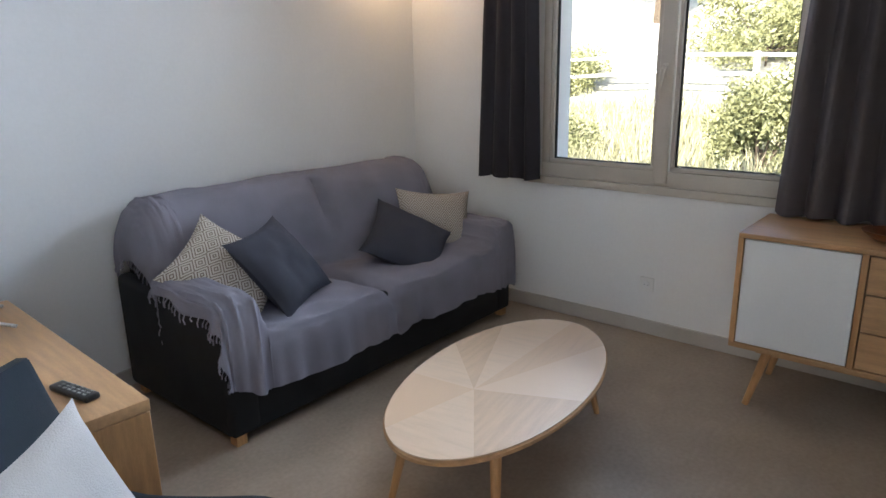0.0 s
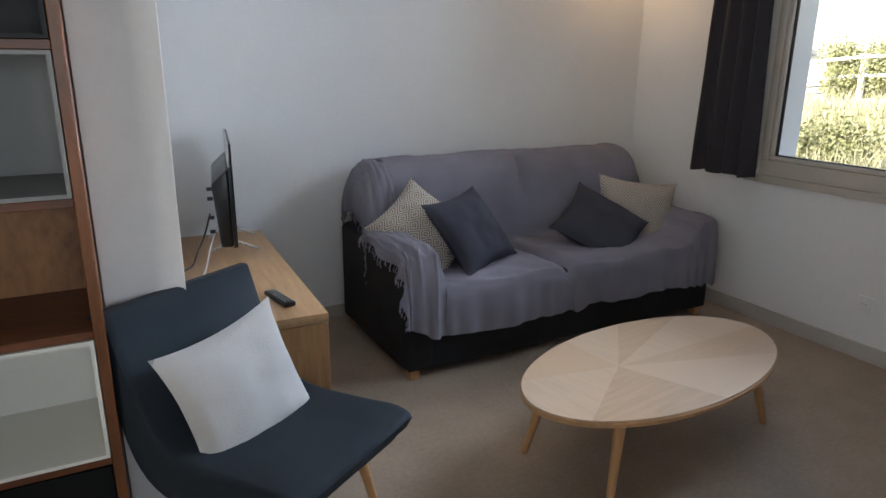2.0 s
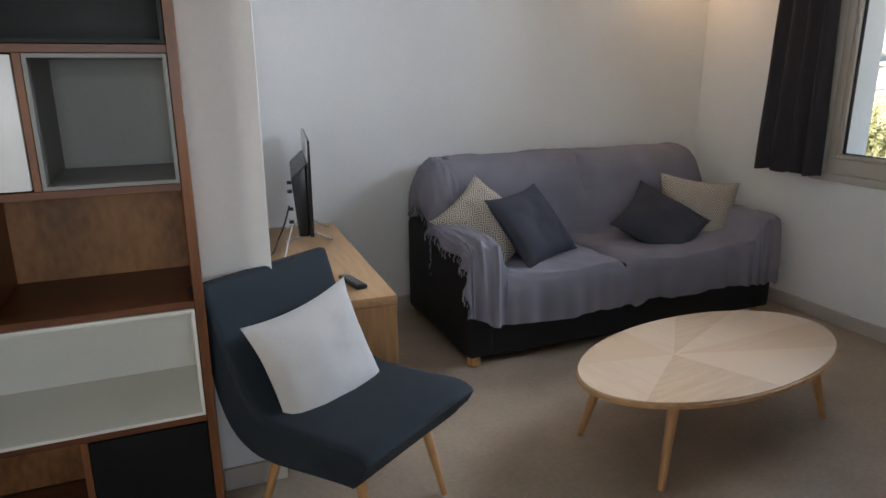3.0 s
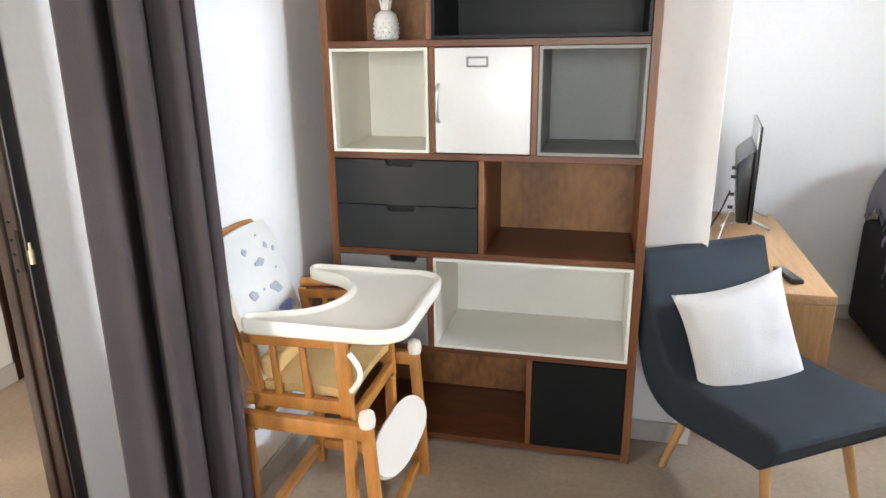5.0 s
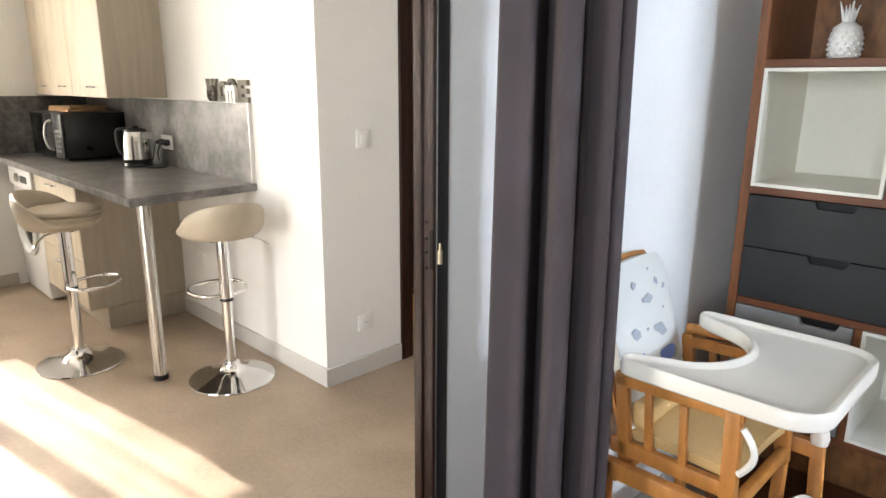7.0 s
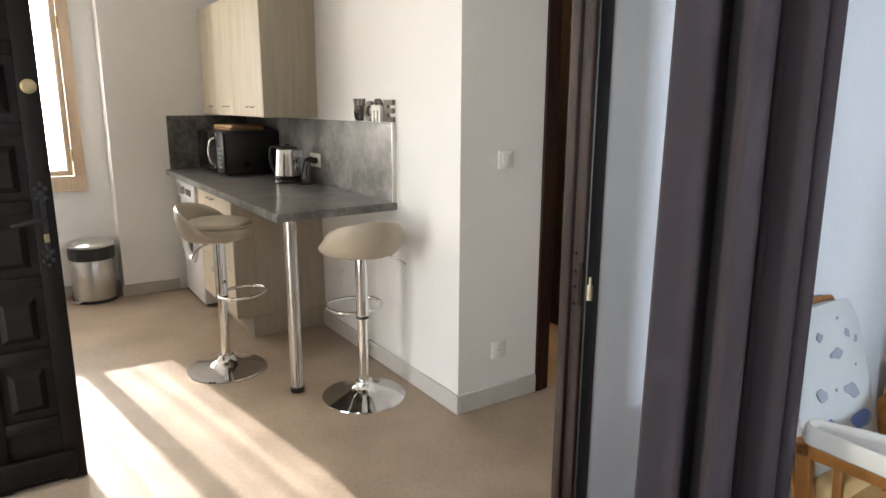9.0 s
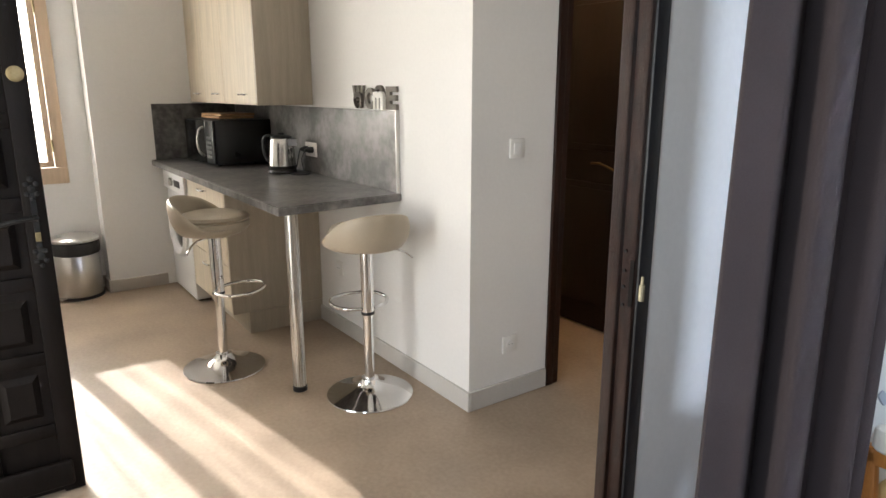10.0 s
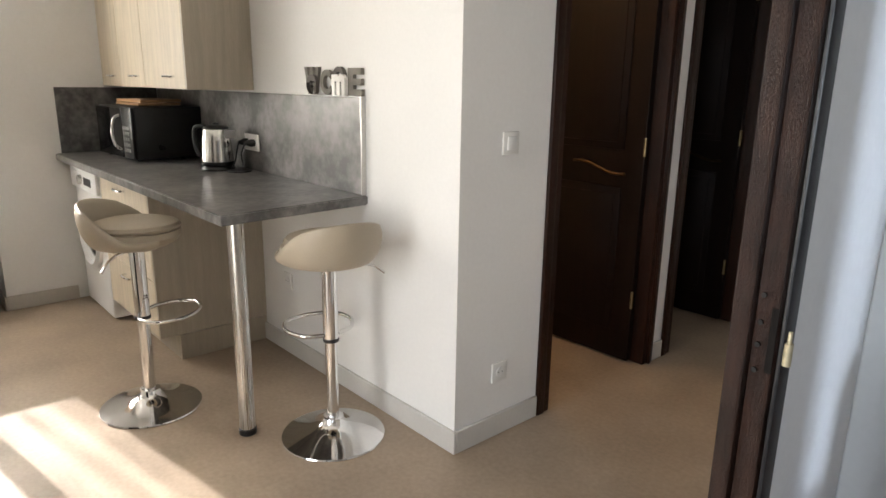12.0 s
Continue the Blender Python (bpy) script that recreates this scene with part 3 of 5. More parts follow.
curtain("curtain", "taupe-grey curtain gathered beside the window above the sideboard, coloured paler for its lit folds", EX - 0.10, -1.10, -0.315, 0.779, 2.30, 6, 0.048, CURTW, flare=0.02, spread=0.12, seed=4)


def bundle(name, label, line, z0, z1, folds, depth, mat):
    """A curtain pushed together, its folds standing across a bent line in plan."""
    def at(q):
        n = len(line) - 1
        k = min(int(q * n), n - 1)
        f = q * n - k
        p = [Vector(line[max(0, min(n, k + d))]) for d in (-1, 0, 1, 2)]
        return 0.5 * (2 * p[1] + (p[2] - p[0]) * f + (2 * p[0] - 5 * p[1] + 4 * p[2] - p[3]) * f * f + (3 * p[1] - p[0] - 3 * p[2] + p[3]) * f ** 3)

    def f(u, v):
        p = at(u)
        d = (at(min(1, u + 0.01)) - at(max(0, u - 0.01))).normalized()
        nrm = Vector((d.y, -d.x))
        ph = u * folds * 2 * math.pi + 0.5 * math.sin(4 * u) + 0.25 * math.sin(2.2 * v + 3 * u)
        a = depth * (0.75 + 0.25 * v) * (0.8 + 0.2 * math.sin(7 * u + 1)) * min(1, u / 0.06, (1 - u) / 0.06)
        fade = min(1, u / 0.06, (1 - u) / 0.06)
        groove = sum(math.exp(-((u - c - 0.03 * (v - 0.5)) / wd) ** 2) for c, wd in ((0.275, 0.038), (0.50, 0.040), (0.70, 0.035), (0.88, 0.03)))
        w = a * (0.5 + 0.35 * math.sin(ph + 1.0)) - 0.125 * groove * fade
        c = Vector((1.57, -0.46))
        q = c + (p + nrm * w - c) * (0.95 + 0.10 * v)
        return (q.x, q.y, z1 + (z0 - z1) * v + 0.008 * math.sin(ph * 0.5) * v)
    t = thing(name, label, "curtain")
    part("cloth", sheet(f, folds * 60, 28, 0.004), mat, t)
    bm = B()
    tube(bm, [(x, y, z1 + 0.012) for x, y in ((1.283, -0.28), (1.50, -0.29), (1.60, -0.31), (1.66, -0.37), (1.65, -0.44), (1.57, -0.51), (1.45, -0.565))], 0.011)
    part("curtain_rod", bm, IRON, t)


bundle("door_curtain", "long taupe-grey curtain bunched beside the doorway in deep folds",
       [(1.462, -0.548), (1.510, -0.540), (1.560, -0.510), (1.610, -0.472), (1.648, -0.430), (1.664, -0.392), (1.640, -0.345), (1.585, -0.325)], 0.03, 2.30, 3, 0.042, CURT)


# ---- living room things ----
def pillow(w, h, t, seed=0, wrinkle=0.006):
    """A plump square cushion with drawn-out corners, lying in its own x-y plane."""
    bm = B()
    n = 22
    for side in (1, -1):
        V = []
        for i in range(n + 1):
            row = []
            for j in range(n + 1):
                u, v = 2 * i / n - 1, 2 * j / n - 1
                e = max(0.0, (1 - abs(u) ** 2.4)) * max(0.0, (1 - abs(v) ** 2.4))
                zz = side * t / 2 * e ** 0.55
                pull = 1 - 0.12 * (1 - v * v) * abs(u) ** 2.2
                pull2 = 1 - 0.12 * (1 - u * u) * abs(v) ** 2.2
                wob = noise.noise((u * 2.2 + seed, v * 2.2, side * 3)) * wrinkle * 3 + noise.noise((u * 6 + seed, v * 6, side)) * wrinkle + (0.5 - abs(noise.noise((u * 3.5 - v * 2 + seed, v * 3.5 + u, side * 5)))) * wrinkle * 2.2 * (u * u + v * v)
                row.append(bm.verts.new((u * w / 2 * pull, v * h / 2 * pull2, zz + wob * e)))
            V.append(row)
        for i in range(n):
            for j in range(n):
                bm.faces.new((V[i][j], V[i + 1][j], V[i + 1][j + 1], V[i][j + 1]))
    bmesh.ops.remove_doubles(bm, verts=bm.verts, dist=0.0008)
    return bm


def axes(centre, ex, ey):
    """A pose from a centre and two directions."""
    ex = Vector(ex).normalized()
    ey = Vector(ey)
    ey = (ey - ex * ey.dot(ex)).normalized()
    m = Matrix((ex, ey, ex.cross(ey))).transposed().to_4x4()
    return Matrix.Translation(centre) @ m


# sofa
sofa = thing("sofa", "charcoal sofa bed under a grey fringed throw", "sofa", (3.89, 1.10, 0))
SW, SD = 1.95, 0.88
part("base", box(0.012, 0.012, 0.045, SW - 0.012, SD - 0.03, 0.30, 0.012, 3), SOFA, sofa)
part("seat", box(0.15, 0.0, 0.27, SW - 0.15, 0.55, 0.425, 0.03, 4), SOFA, sofa)
for x0, x1, h in ((0.0, 0.155, 0.585), (SW - 0.155, SW, 0.575)):
    bm = box(x0, 0.008, 0.04, x1, SD - 0.02, h, 0.035, 4)
    for v in bm.verts:
        if v.co.z > 0.5 and v.co.y < 0.2:
            v.co.z -= 0.05 * (0.2 - v.co.y) / 0.2
    part("armrest", bm, SOFA, sofa)
bm = box(0.055, 0.60, 0.28, SW - 0.09, SD - 0.02, 0.865, 0.05, 5)
for v in bm.verts:
    if v.co.y < 0.7 and v.co.z > 0.6:
        v.co.y += 0.05
part("backrest", bm, SOFA, sofa)
for fx, fy in ((0.05, 0.045), (SW - 0.06, 0.045), (0.05, SD - 0.08), (SW - 0.06, SD - 0.08)):
    part("foot", box(fx - 0.025, fy - 0.025, 0.0, fx + 0.025, fy + 0.025, 0.045, 0.003, 1), OAK_Z, sofa, "pale wooden block foot")


def catmull(pts, s):
    n = len(pts) - 1
    k = min(int(s * n), n - 1)
    f = s * n - k
    p = [Vector(pts[max(0, min(n, k + d))]) for d in (-1, 0, 1, 2)]
    return 0.5 * (2 * p[1] + (p[2] - p[0]) * f + (2 * p[0] - 5 * p[1] + 4 * p[2] - p[3]) * f * f + (3 * p[1] - p[0] - 3 * p[2] + p[3]) * f ** 3)


# the throw lies over back, seat and arms, in the sofa's own measures
ACROSS = [(-0.022, -0.085, -0.30), (-0.020, -0.05, -0.20), (-0.012, -0.012, -0.09), (0.02, 0.008, -0.02), (0.085, 0.015, 0.0), (0.15, 0.005, 0.0), (0.185, -0.09, 0.0), (0.24, -0.145, 0.0),
          (0.60, -0.150, 0.0), (0.96, -0.150, 0.0), (1.35, -0.150, 0.0), (1.71, -0.145, 0.0), (1.775, -0.10, 0.0), (1.81, -0.03, -0.01), (1.87, -0.015, -0.05), (1.930, -0.025, -0.20), (1.945, -0.10, -0.34)]
DOWN = [(0.885, 0.70), (0.885, 0.84), (0.85, 0.895), (0.76, 0.912), (0.665, 0.900), (0.585, 0.83), (0.535, 0.68), (0.495, 0.52), (0.47, 0.445), (0.40, 0.438), (0.20, 0.440), (0.03, 0.432), (-0.012, 0.395), (-0.020, 0.31), (-0.022, 0.225)]


def hem(x):
    """Height of the throw's front edge along the sofa."""
    return 0.192 + 0.07 * max(0.0, min(1.2, 1 - x / 0.14)) + 0.018 / (1 + math.exp(-(x - 0.97) / 0.012)) * math.exp(-max(0.0, x - 0.97) / 0.5)


def throw_at(u, v):
    x, arm, hang = catmull(ACROSS, u)
    y, z = catmull([(a, b, 0) for a, b in DOWN], v).xy
    seat = min(1, max(0, (v - 0.48) / 0.08))
    back = 1 - seat
    slip = 0.20 + 0.62 * max(0.0, min(1.0, (0.5 - y) / 0.5))
    if arm < -0.01 and u < 0.15:
        arm = 0.005 + (arm - 0.005) * slip
    z += seat * (arm + 0.15) + back * hang * 0.9
    front = max(0, (v - 0.84) / 0.16)
    z += front * (hem(x) - 0.225 - seat * (arm + 0.15)) + front * 0.008 * math.sin(x * 9.0)
    fold = noise.noise((u * 7, v * 2.2, 1.0)) * 0.016 + noise.noise((u * 24 + v * 6, v * 7, 4.0)) * 0.009 + (0.5 - abs(noise.noise((u * 20 - v * 7, v * 12, 9.0)))) * 0.018 * seat + (0.5 - abs(noise.noise((u * 9 + v * 10, v * 5, 2.0)))) * 0.014
    z += fold * (1 - 0.4 * front)
    y += front * (0.010 * math.sin(x * 31 + 2.2 * math.sin(x * 5)) + 0.007 * math.sin(x * 67 + 3 * math.sin(x * 7)) - 0.010) + back * 0.6 * noise.noise((u * 18, v * 3, 7)) * 0.02
    # a tuck where the seat halves meet, and slack on the back
    mid = 0.565 - 0.035 * (1 - v) / 0.5
    tuck = math.exp(-((u - mid) / 0.006) ** 2)
    z -= seat * tuck * 0.050
    z += seat * 0.016 * (1 / (1 + math.exp(-(u - mid) / 0.004))) * math.exp(-max(0, u - mid) / 0.08)
    y += front * tuck * 0.03
    for uc, vc, lean, run, deep in ((0.66, 0.86, 0.02, 0.10, 0.018), (0.30, 0.90, -0.03, 0.09, 0.013), (0.22, 0.80, 0.12, 0.10, 0.016), (0.40, 0.88, 0.02, 0.07, 0.010), (0.80, 0.84, 0.03, 0.09, 0.012), (0.17, 0.90, 0.05, 0.12, 0.022), (0.48, 0.66, 0.10, 0.08, 0.009)):
        crease = math.exp(-((u - uc - lean * (v - vc)) / 0.007) ** 2 - ((v - vc) / run) ** 2)
        z += deep * crease
        y -= 0.6 * deep * crease
    y += back * 0.045 * math.exp(-((u - 0.567 - 0.02 * (v - 0.3)) / 0.005) ** 2) * max(0, min(1, (v - 0.28) / 0.04, (0.47 - v) / 0.08))
    side = max(0, (0.14 - u) / 0.14)
    x += back * (0.05 * max(0, 1 - u / 0.25) + 0.07 * math.exp(-((u - 0.19) / 0.09) ** 2)) - back * 0.05 * max(0, (u - 0.8) / 0.2)
    z += 0.007 * (0.35 - abs(noise.noise((u * 46 + v * 9, v * 17, 21.0)))) + 0.004 * noise.noise((u * 70, v * 40, 5.0))
    x += side * 0.012 * math.sin(v * 60) * (0.4 + seat)
    return (x, y, z + 0.006)


throw = thing("throw", "grey woven throw with fringed edge spread over the sofa", "throw", (3.89, 1.10, 0))
part("cloth", sheet(throw_at, 220, 120, 0.006), THROW, throw)
bm = B()
rnd = random.Random(3)
for k in range(72):
    v = 0.10 + 0.86 * k / 71
    p = Vector(throw_at(0.0, v))
    tip = p + Vector((rnd.uniform(-0.014, 0.0), rnd.uniform(-0.014, 0.014), -rnd.uniform(0.022, 0.042)))
    tube(bm, [p + Vector((0, 0, 0.004)), (p + tip) / 2 + Vector((-0.006, rnd.uniform(-0.006, 0.006), 0)), tip], 0.0032, 5)
tagged(part("fringe", bm, THROW, throw, "knotted grey fringe"), kind="stuff")

solo("cushion", pillow(0.47, 0.38, 0.13, 1), ZIG, "cream cushion with brown diamond weave leaning on the sofa arm", "cushion", at=axes((4.150, 1.440, 0.628), (0.27, -0.32, -0.24), (0.343, 0.027, 0.16)), group="sofa cushions")
solo("cushion", pillow(0.45, 0.43, 0.15, 5), DCUSH, "slate grey cushion leaning on the sofa back", "cushion", at=axes((4.365, 1.355, 0.615), (0.41, 0.20, 0.03), (-0.14, 0.18, 0.262)), group="sofa cushions")
solo("cushion", pillow(0.48, 0.46, 0.14, 9), ZIG, "cream cushion with brown diamond weave in the sofa corner", "cushion", at=axes((5.565, 1.47, 0.545), (0.408, -0.22, -0.058), (0.05, 0.12, 0.298)), group="sofa cushions")
solo("cushion", pillow(0.47, 0.47, 0.15, 13), DCUSH, "slate grey cushion tipped onto its corner on the sofa", "cushion", at=axes((5.225, 1.38, 0.545), (0.229, -0.24, -0.17), (0.478, 0.20, 0.185)), group="sofa cushions")

# coffee table: oval top of radiating veneer, splayed legs
TA, TB, TH = 0.63, 0.335, 0.335
table = thing("coffee_table", "oval pale oak coffee table with radiating veneer and splayed legs", "table", (4.55, 0.26, 0), 8)


def oval(a, b, n=72):
    return [(a * math.cos(2 * math.pi * i / n), b * math.sin(2 * math.pi * i / n)) for i in range(n)]


bm = B()
rings = [(TA - 0.006, TB - 0.006, TH - 0.004), (TA, TB, TH - 0.009), (TA - 0.001, TB - 0.001, TH - 0.022), (TA - 0.03, TB - 0.03, TH - 0.032)]
loops = [[bm.verts.new((x, y, z)) for x, y in oval(a, b)] for a, b, z in rings]
for p, q in zip(loops, loops[1:]):
    for i in range(72):
        bm.faces.new((p[i], p[(i + 1) % 72], q[(i + 1) % 72], q[i]))
bm.faces.new(loops[0])
bm.faces.new(loops[-1][::-1])
part("tabletop", bm, OAK, table)
cx, cy = -0.165, 0.045
cuts = [9, 15, 21, 30, 42, 53, 63, 71, 81]
pts = oval(TA - 0.006, TB - 0.006)
for k, (a, b) in enumerate(zip(cuts, cuts[1:])):
    out = [(cx, cy)] + [pts[i % 72] for i in range(a, b + 1)]
    part("veneer_wedge", extrude_outline(out, TH - 0.0038, TH + 0.0002), (PALE, PALE2)[k % 2], table)
for sx in (1, -1):
    for sy in (1, -1):
        bm = B()
        rod(bm, (sx * 0.475, sy * 0.205, 0.0), (sx * 0.40, sy * 0.165, TH - 0.031), 0.012, 0.021, 18)
        part("leg", bm, OAK_Z, table)

# TV cabinet and television
tvc = thing("tv_cabinet", "low oak television cabinet along the pier wall", "cabinet", (2.958, 0.655, 0), -2.5)
CL = 1.26
part("top", box(0, 0, 0.565, 0.43, CL, 0.60, 0.003, 2), OAK, tvc)
part("side_panel", box(0.002, 0.002, 0.0, 0.428, 0.03, 0.563, 0.002, 1), OAK_Z, tvc)
part("side_panel", box(0.002, CL - 0.03, 0.0, 0.428, CL - 0.002, 0.563, 0.002, 1), OAK_Z, tvc)
part("back_panel", box(0.004, 0.032, 0.05, 0.016, CL - 0.032, 0.563), OAK, tvc)
part("bottom", box(0.018, 0.032, 0.06, 0.42, CL - 0.032, 0.085), OAK, tvc)
for k in range(2):
    y0 = 0.036 + k * 0.595
    d = part("door", box(0.402, y0, 0.06, 0.422, y0 + 0.588, 0.555, 0.002, 1), OAK_Z, tvc)
    part("knob", lathe(B(), [(0.006, 0), (0.006, 0.015), (0.013, 0.018), (0.012, 0.028)], 14, (0.422, y0 + (0.55 if k == 0 else 0.04), 0.32), pose(0, 0, 0, 0, 90, 0)), STEEL, d)

tv = thing("television", "thin black flat-screen television on silver feet", "television", (3.262, 1.672, 0.602), -9)
part("screen_panel", box(0.008, -0.31, 0.062, 0.020, 0.31, 0.498, 0.003, 2), BLACKP, tv)
part("edge_trim", box(0.0075, -0.3105, 0.40, 0.0165, 0.3105, 0.4995, 0.002, 1), STEEL, tv, "silver upper edge")
part("screen", box(0.0202, -0.310, 0.064, 0.0250, 0.310, 0.496, 0.001, 1), SCREEN, tv)
bm = box(-0.062, -0.295, 0.062, 0.0078, 0.295, 0.395, 0.010, 3)
for v in bm.verts:
    if v.co.z > 0.25:
        v.co.z += 0.9 * (v.co.x - 0.008)
    if v.co.x < -0.04 and v.co.z < 0.2:
        v.co.x += 0.02
part("rear_housing", bm, BLACKP, tv)
for y in (-0.14, 0.14):
    bm = B()
    tube(bm, [(-0.10, y, 0.006), (-0.03, y, 0.035), (0.008, y, 0.070), (0.03, y, 0.045), (0.115, y, 0.006)], 0.007, 8)
    part("foot", bm, STEEL, tv, "silver splayed foot")
for z in (0.13, 0.19, 0.27, 0.31):
    bm = B()
    rod(bm, (-0.060, -0.27, z), (-0.082, -0.27, z), 0.008, seg=10)
    part("knob", bm, BLACKP, tv)
bm = B()
tube(bm, [catmull([(3.150, 1.46, 0.80), (3.12, 1.44, 0.72), (3.08, 1.41, 0.65), (3.05, 1.36, 0.612), (3.00, 1.31, 0.606), (2.975, 1.27, 0.61), (2.952, 1.26, 0.45)], i / 24) for i in range(25)], 0.004, 7)
solo("power_cable", bm, BLACKP, "thin black cable behind the television", "cable")
bm = B()
tube(bm, [catmull([(3.175, 1.47, 0.74), (3.13, 1.40, 0.66), (3.09, 1.28, 0.613), (3.04, 1.12, 0.6055), (2.985, 1.0, 0.6055)], i / 20) for i in range(21)], 0.0035, 7)
solo("aerial_cable", bm, PLATE, "thin white cable lying behind the television", "cable")
rc = thing("remote_control", "black remote control lying on the cabinet", "remote control", (3.27, 0.825, 0.6015), 11)
part("case", box(-0.022, -0.085, 0.0, 0.022, 0.085, 0.018, 0.006, 3), BLACKP, rc)
for i in range(3):
    for j in range(6):
        part("button", box(-0.015 + i * 0.012, -0.07 + j * 0.022, 0.0182, -0.008 + i * 0.012, -0.058 + j * 0.022, 0.0205, 0.001, 1), GREYL, rc)

# easy chair: one upholstered shell on four round legs
ch = thing("easy_chair", "low petrol-blue upholstered easy chair with wooden legs", "chair", (3.085, 0.345, 0), 33)
SHELL = [(-0.325, 0.362), (-0.285, 0.376), (-0.15, 0.365), (0.03, 0.355), (0.13, 0.38), (0.195, 0.455), (0.235, 0.55), (0.275, 0.65), (0.305, 0.74), (0.318, 0.78)]


def shell_section(scale):
    """Closed side outline of the padded shell round its bent centre line."""
    line = [(a, b, 0) for a, b in SHELL]
    n = 40
    top, low = [], []
    for j in range(n + 1):
        v = j / n
        p = catmull(line, v)
        d = catmull(line, min(1, v + 0.02)) - catmull(line, max(0, v - 0.02))
        nrm = Vector((-d.y, d.x)).normalized()
        t = 0.064 - 0.024 * v + 0.020 * math.exp(-((v - 0.45) / 0.16) ** 2)
        end = (1 - (1 - min(1, v / 0.075)) ** 3.2) ** 0.42 * (1 - (1 - min(1, (1 - v) / 0.06)) ** 2.4) ** 0.5
        h = t * scale * max(0.03, end)
        top.append(p.xy + nrm * h)
        low.append(p.xy - nrm * h * (1 + 0.25 * math.exp(-((v - 0.42) / 0.2) ** 2)))
    return top + low[::-1]


bm = B()
loops = []
for sx, scale in ((-0.262, 0.60), (-0.260, 0.82), (-0.252, 0.94), (-0.235, 1.0), (-0.12, 1.0), (0, 0.97), (0.12, 1.0), (0.235, 1.0), (0.252, 0.94), (0.260, 0.82), (0.262, 0.60)):
    loops.append([bm.verts.new((sx, q.x, q.y)) for q in shell_section(scale)])
for p, q in zip(loops, loops[1:]):
    for i in range(len(p)):
        bm.faces.new((p[i], p[(i + 1) % len(p)], q[(i + 1) % len(p)], q[i]))
for p in (loops[0], loops[-1]):
    h = len(p) // 2
    for i in range(h - 1):
        bm.faces.new((p[i], p[i + 1], p[-2 - i], p[-1 - i]))
part("upholstered_shell", bm, CHAIRC, ch)
for sx in (-1, 1):
    for fy, ty, ox in ((-0.25, -0.19, 0.045), (0.19, 0.09, 0.012)):
        bm = B()
        rod(bm, (ox + sx * 0.187, fy, 0.0), (ox * 0.6 + sx * 0.155, ty, 0.318), 0.011, 0.019, 16)
        part("leg", bm, OAK_Z, ch, "pale round wooden leg")
cm = pose(3.085, 0.345, 0, 0, 0, 33) @ axes((-0.022, 0.050, 0.527), (0.99, -0.05, 0.12), (-0.03, 0.36, 0.92))
solo("cushion", pillow(0.42, 0.385, 0.13, 21, 0.004), WCUSH, "off-white textured cushion propped in the easy chair", "cushion", at=cm)

# sideboard
sb = thing("sideboard", "oak sideboard with white door, drawers and splayed legs", "sideboard", (5.50, -0.262, 0))
L, Dp, z0, z1 = 1.60, 0.46, 0.262, 0.772
part("top", box(0, -L, z1 - 0.022, Dp, 0, z1, 0.003, 2), OAK, sb)
part("bottom", box(0, -L, z0, Dp, 0, z0 + 0.022, 0.003, 2), OAK, sb)
part("side_panel", box(0, -0.022, z0 + 0.022, Dp, 0, z1 - 0.022, 0.001, 1), OAK_Z, sb)
part("side_panel", box(0, -L, z0 + 0.022, Dp, -L + 0.022, z1 - 0.022, 0.001, 1), OAK_Z, sb)
part("back_panel", box(Dp - 0.012, -L + 0.023, z0 + 0.023, Dp - 0.002, -0.023, z1 - 0.023), OAK, sb)
part("divider", box(0.0, -0.470, z0 + 0.022, Dp - 0.014, -0.448, z1 - 0.022, 0.001, 1), OAK_Z, sb)
part("divider", box(0.0, -1.148, z0 + 0.022, Dp - 0.014, -1.126, z1 - 0.022, 0.001, 1), OAK_Z, sb)
for ya, yb in ((-0.444, -0.026), (-L + 0.026, -1.152)):
    bm = box(0.002, ya, z0 + 0.026, 0.02, yb, z1 - 0.026, 0.002, 1)
    part("door", bm, WHITEL, sb, "white lacquered door")
dz = (z1 - z0 - 0.052) / 3
for k in range(3):
    part("drawer_front", box(0.002, -1.122, z0 + 0.028 + k * dz, 0.02, -0.474, z0 + 0.024 + (k + 1) * dz, 0.002, 1), OAK, sb)
    part("finger_grip", box(0.004, -0.90, z0 + 0.030 + (k + 1) * dz - 0.016, 0.0215, -0.70, z0 + 0.026 + (k + 1) * dz - 0.006, 0.002, 1), WALNUT, sb)
part("leg_rail", box(0.06, -L + 0.10, z0 - 0.03, 0.40, -0.10, z0 - 0.001, 0.003, 1), OAK, sb)
for fx, fy in ((0.02, -0.09), (0.40, -0.09), (0.02, -L + 0.09), (0.40, -L + 0.09)):
    ty = -0.15 if fy > -0.5 else -L + 0.15
    bm = B()
    rod(bm, (fx, fy, 0.0), (fx + (0.05 if fx < 0.2 else -0.04), ty, z0 - 0.002), 0.014, 0.021, 16)
    part("leg", bm, OAK_Z, sb)
bm = lathe(B(), [(0.05, 0.0), (0.105, 0.008), (0.135, 0.034), (0.140, 0.044), (0.130, 0.044), (0.10, 0.020), (0.05, 0.014)], 40)
for v in bm.verts:
    v.co.y *= 1.35
    v.co.x *= 0.85
solo("wooden_bowl", bm, WALNUT, "shallow brown wooden bowl on the sideboard", "bowl", at=pose(5.66, -0.86, 0.7735))


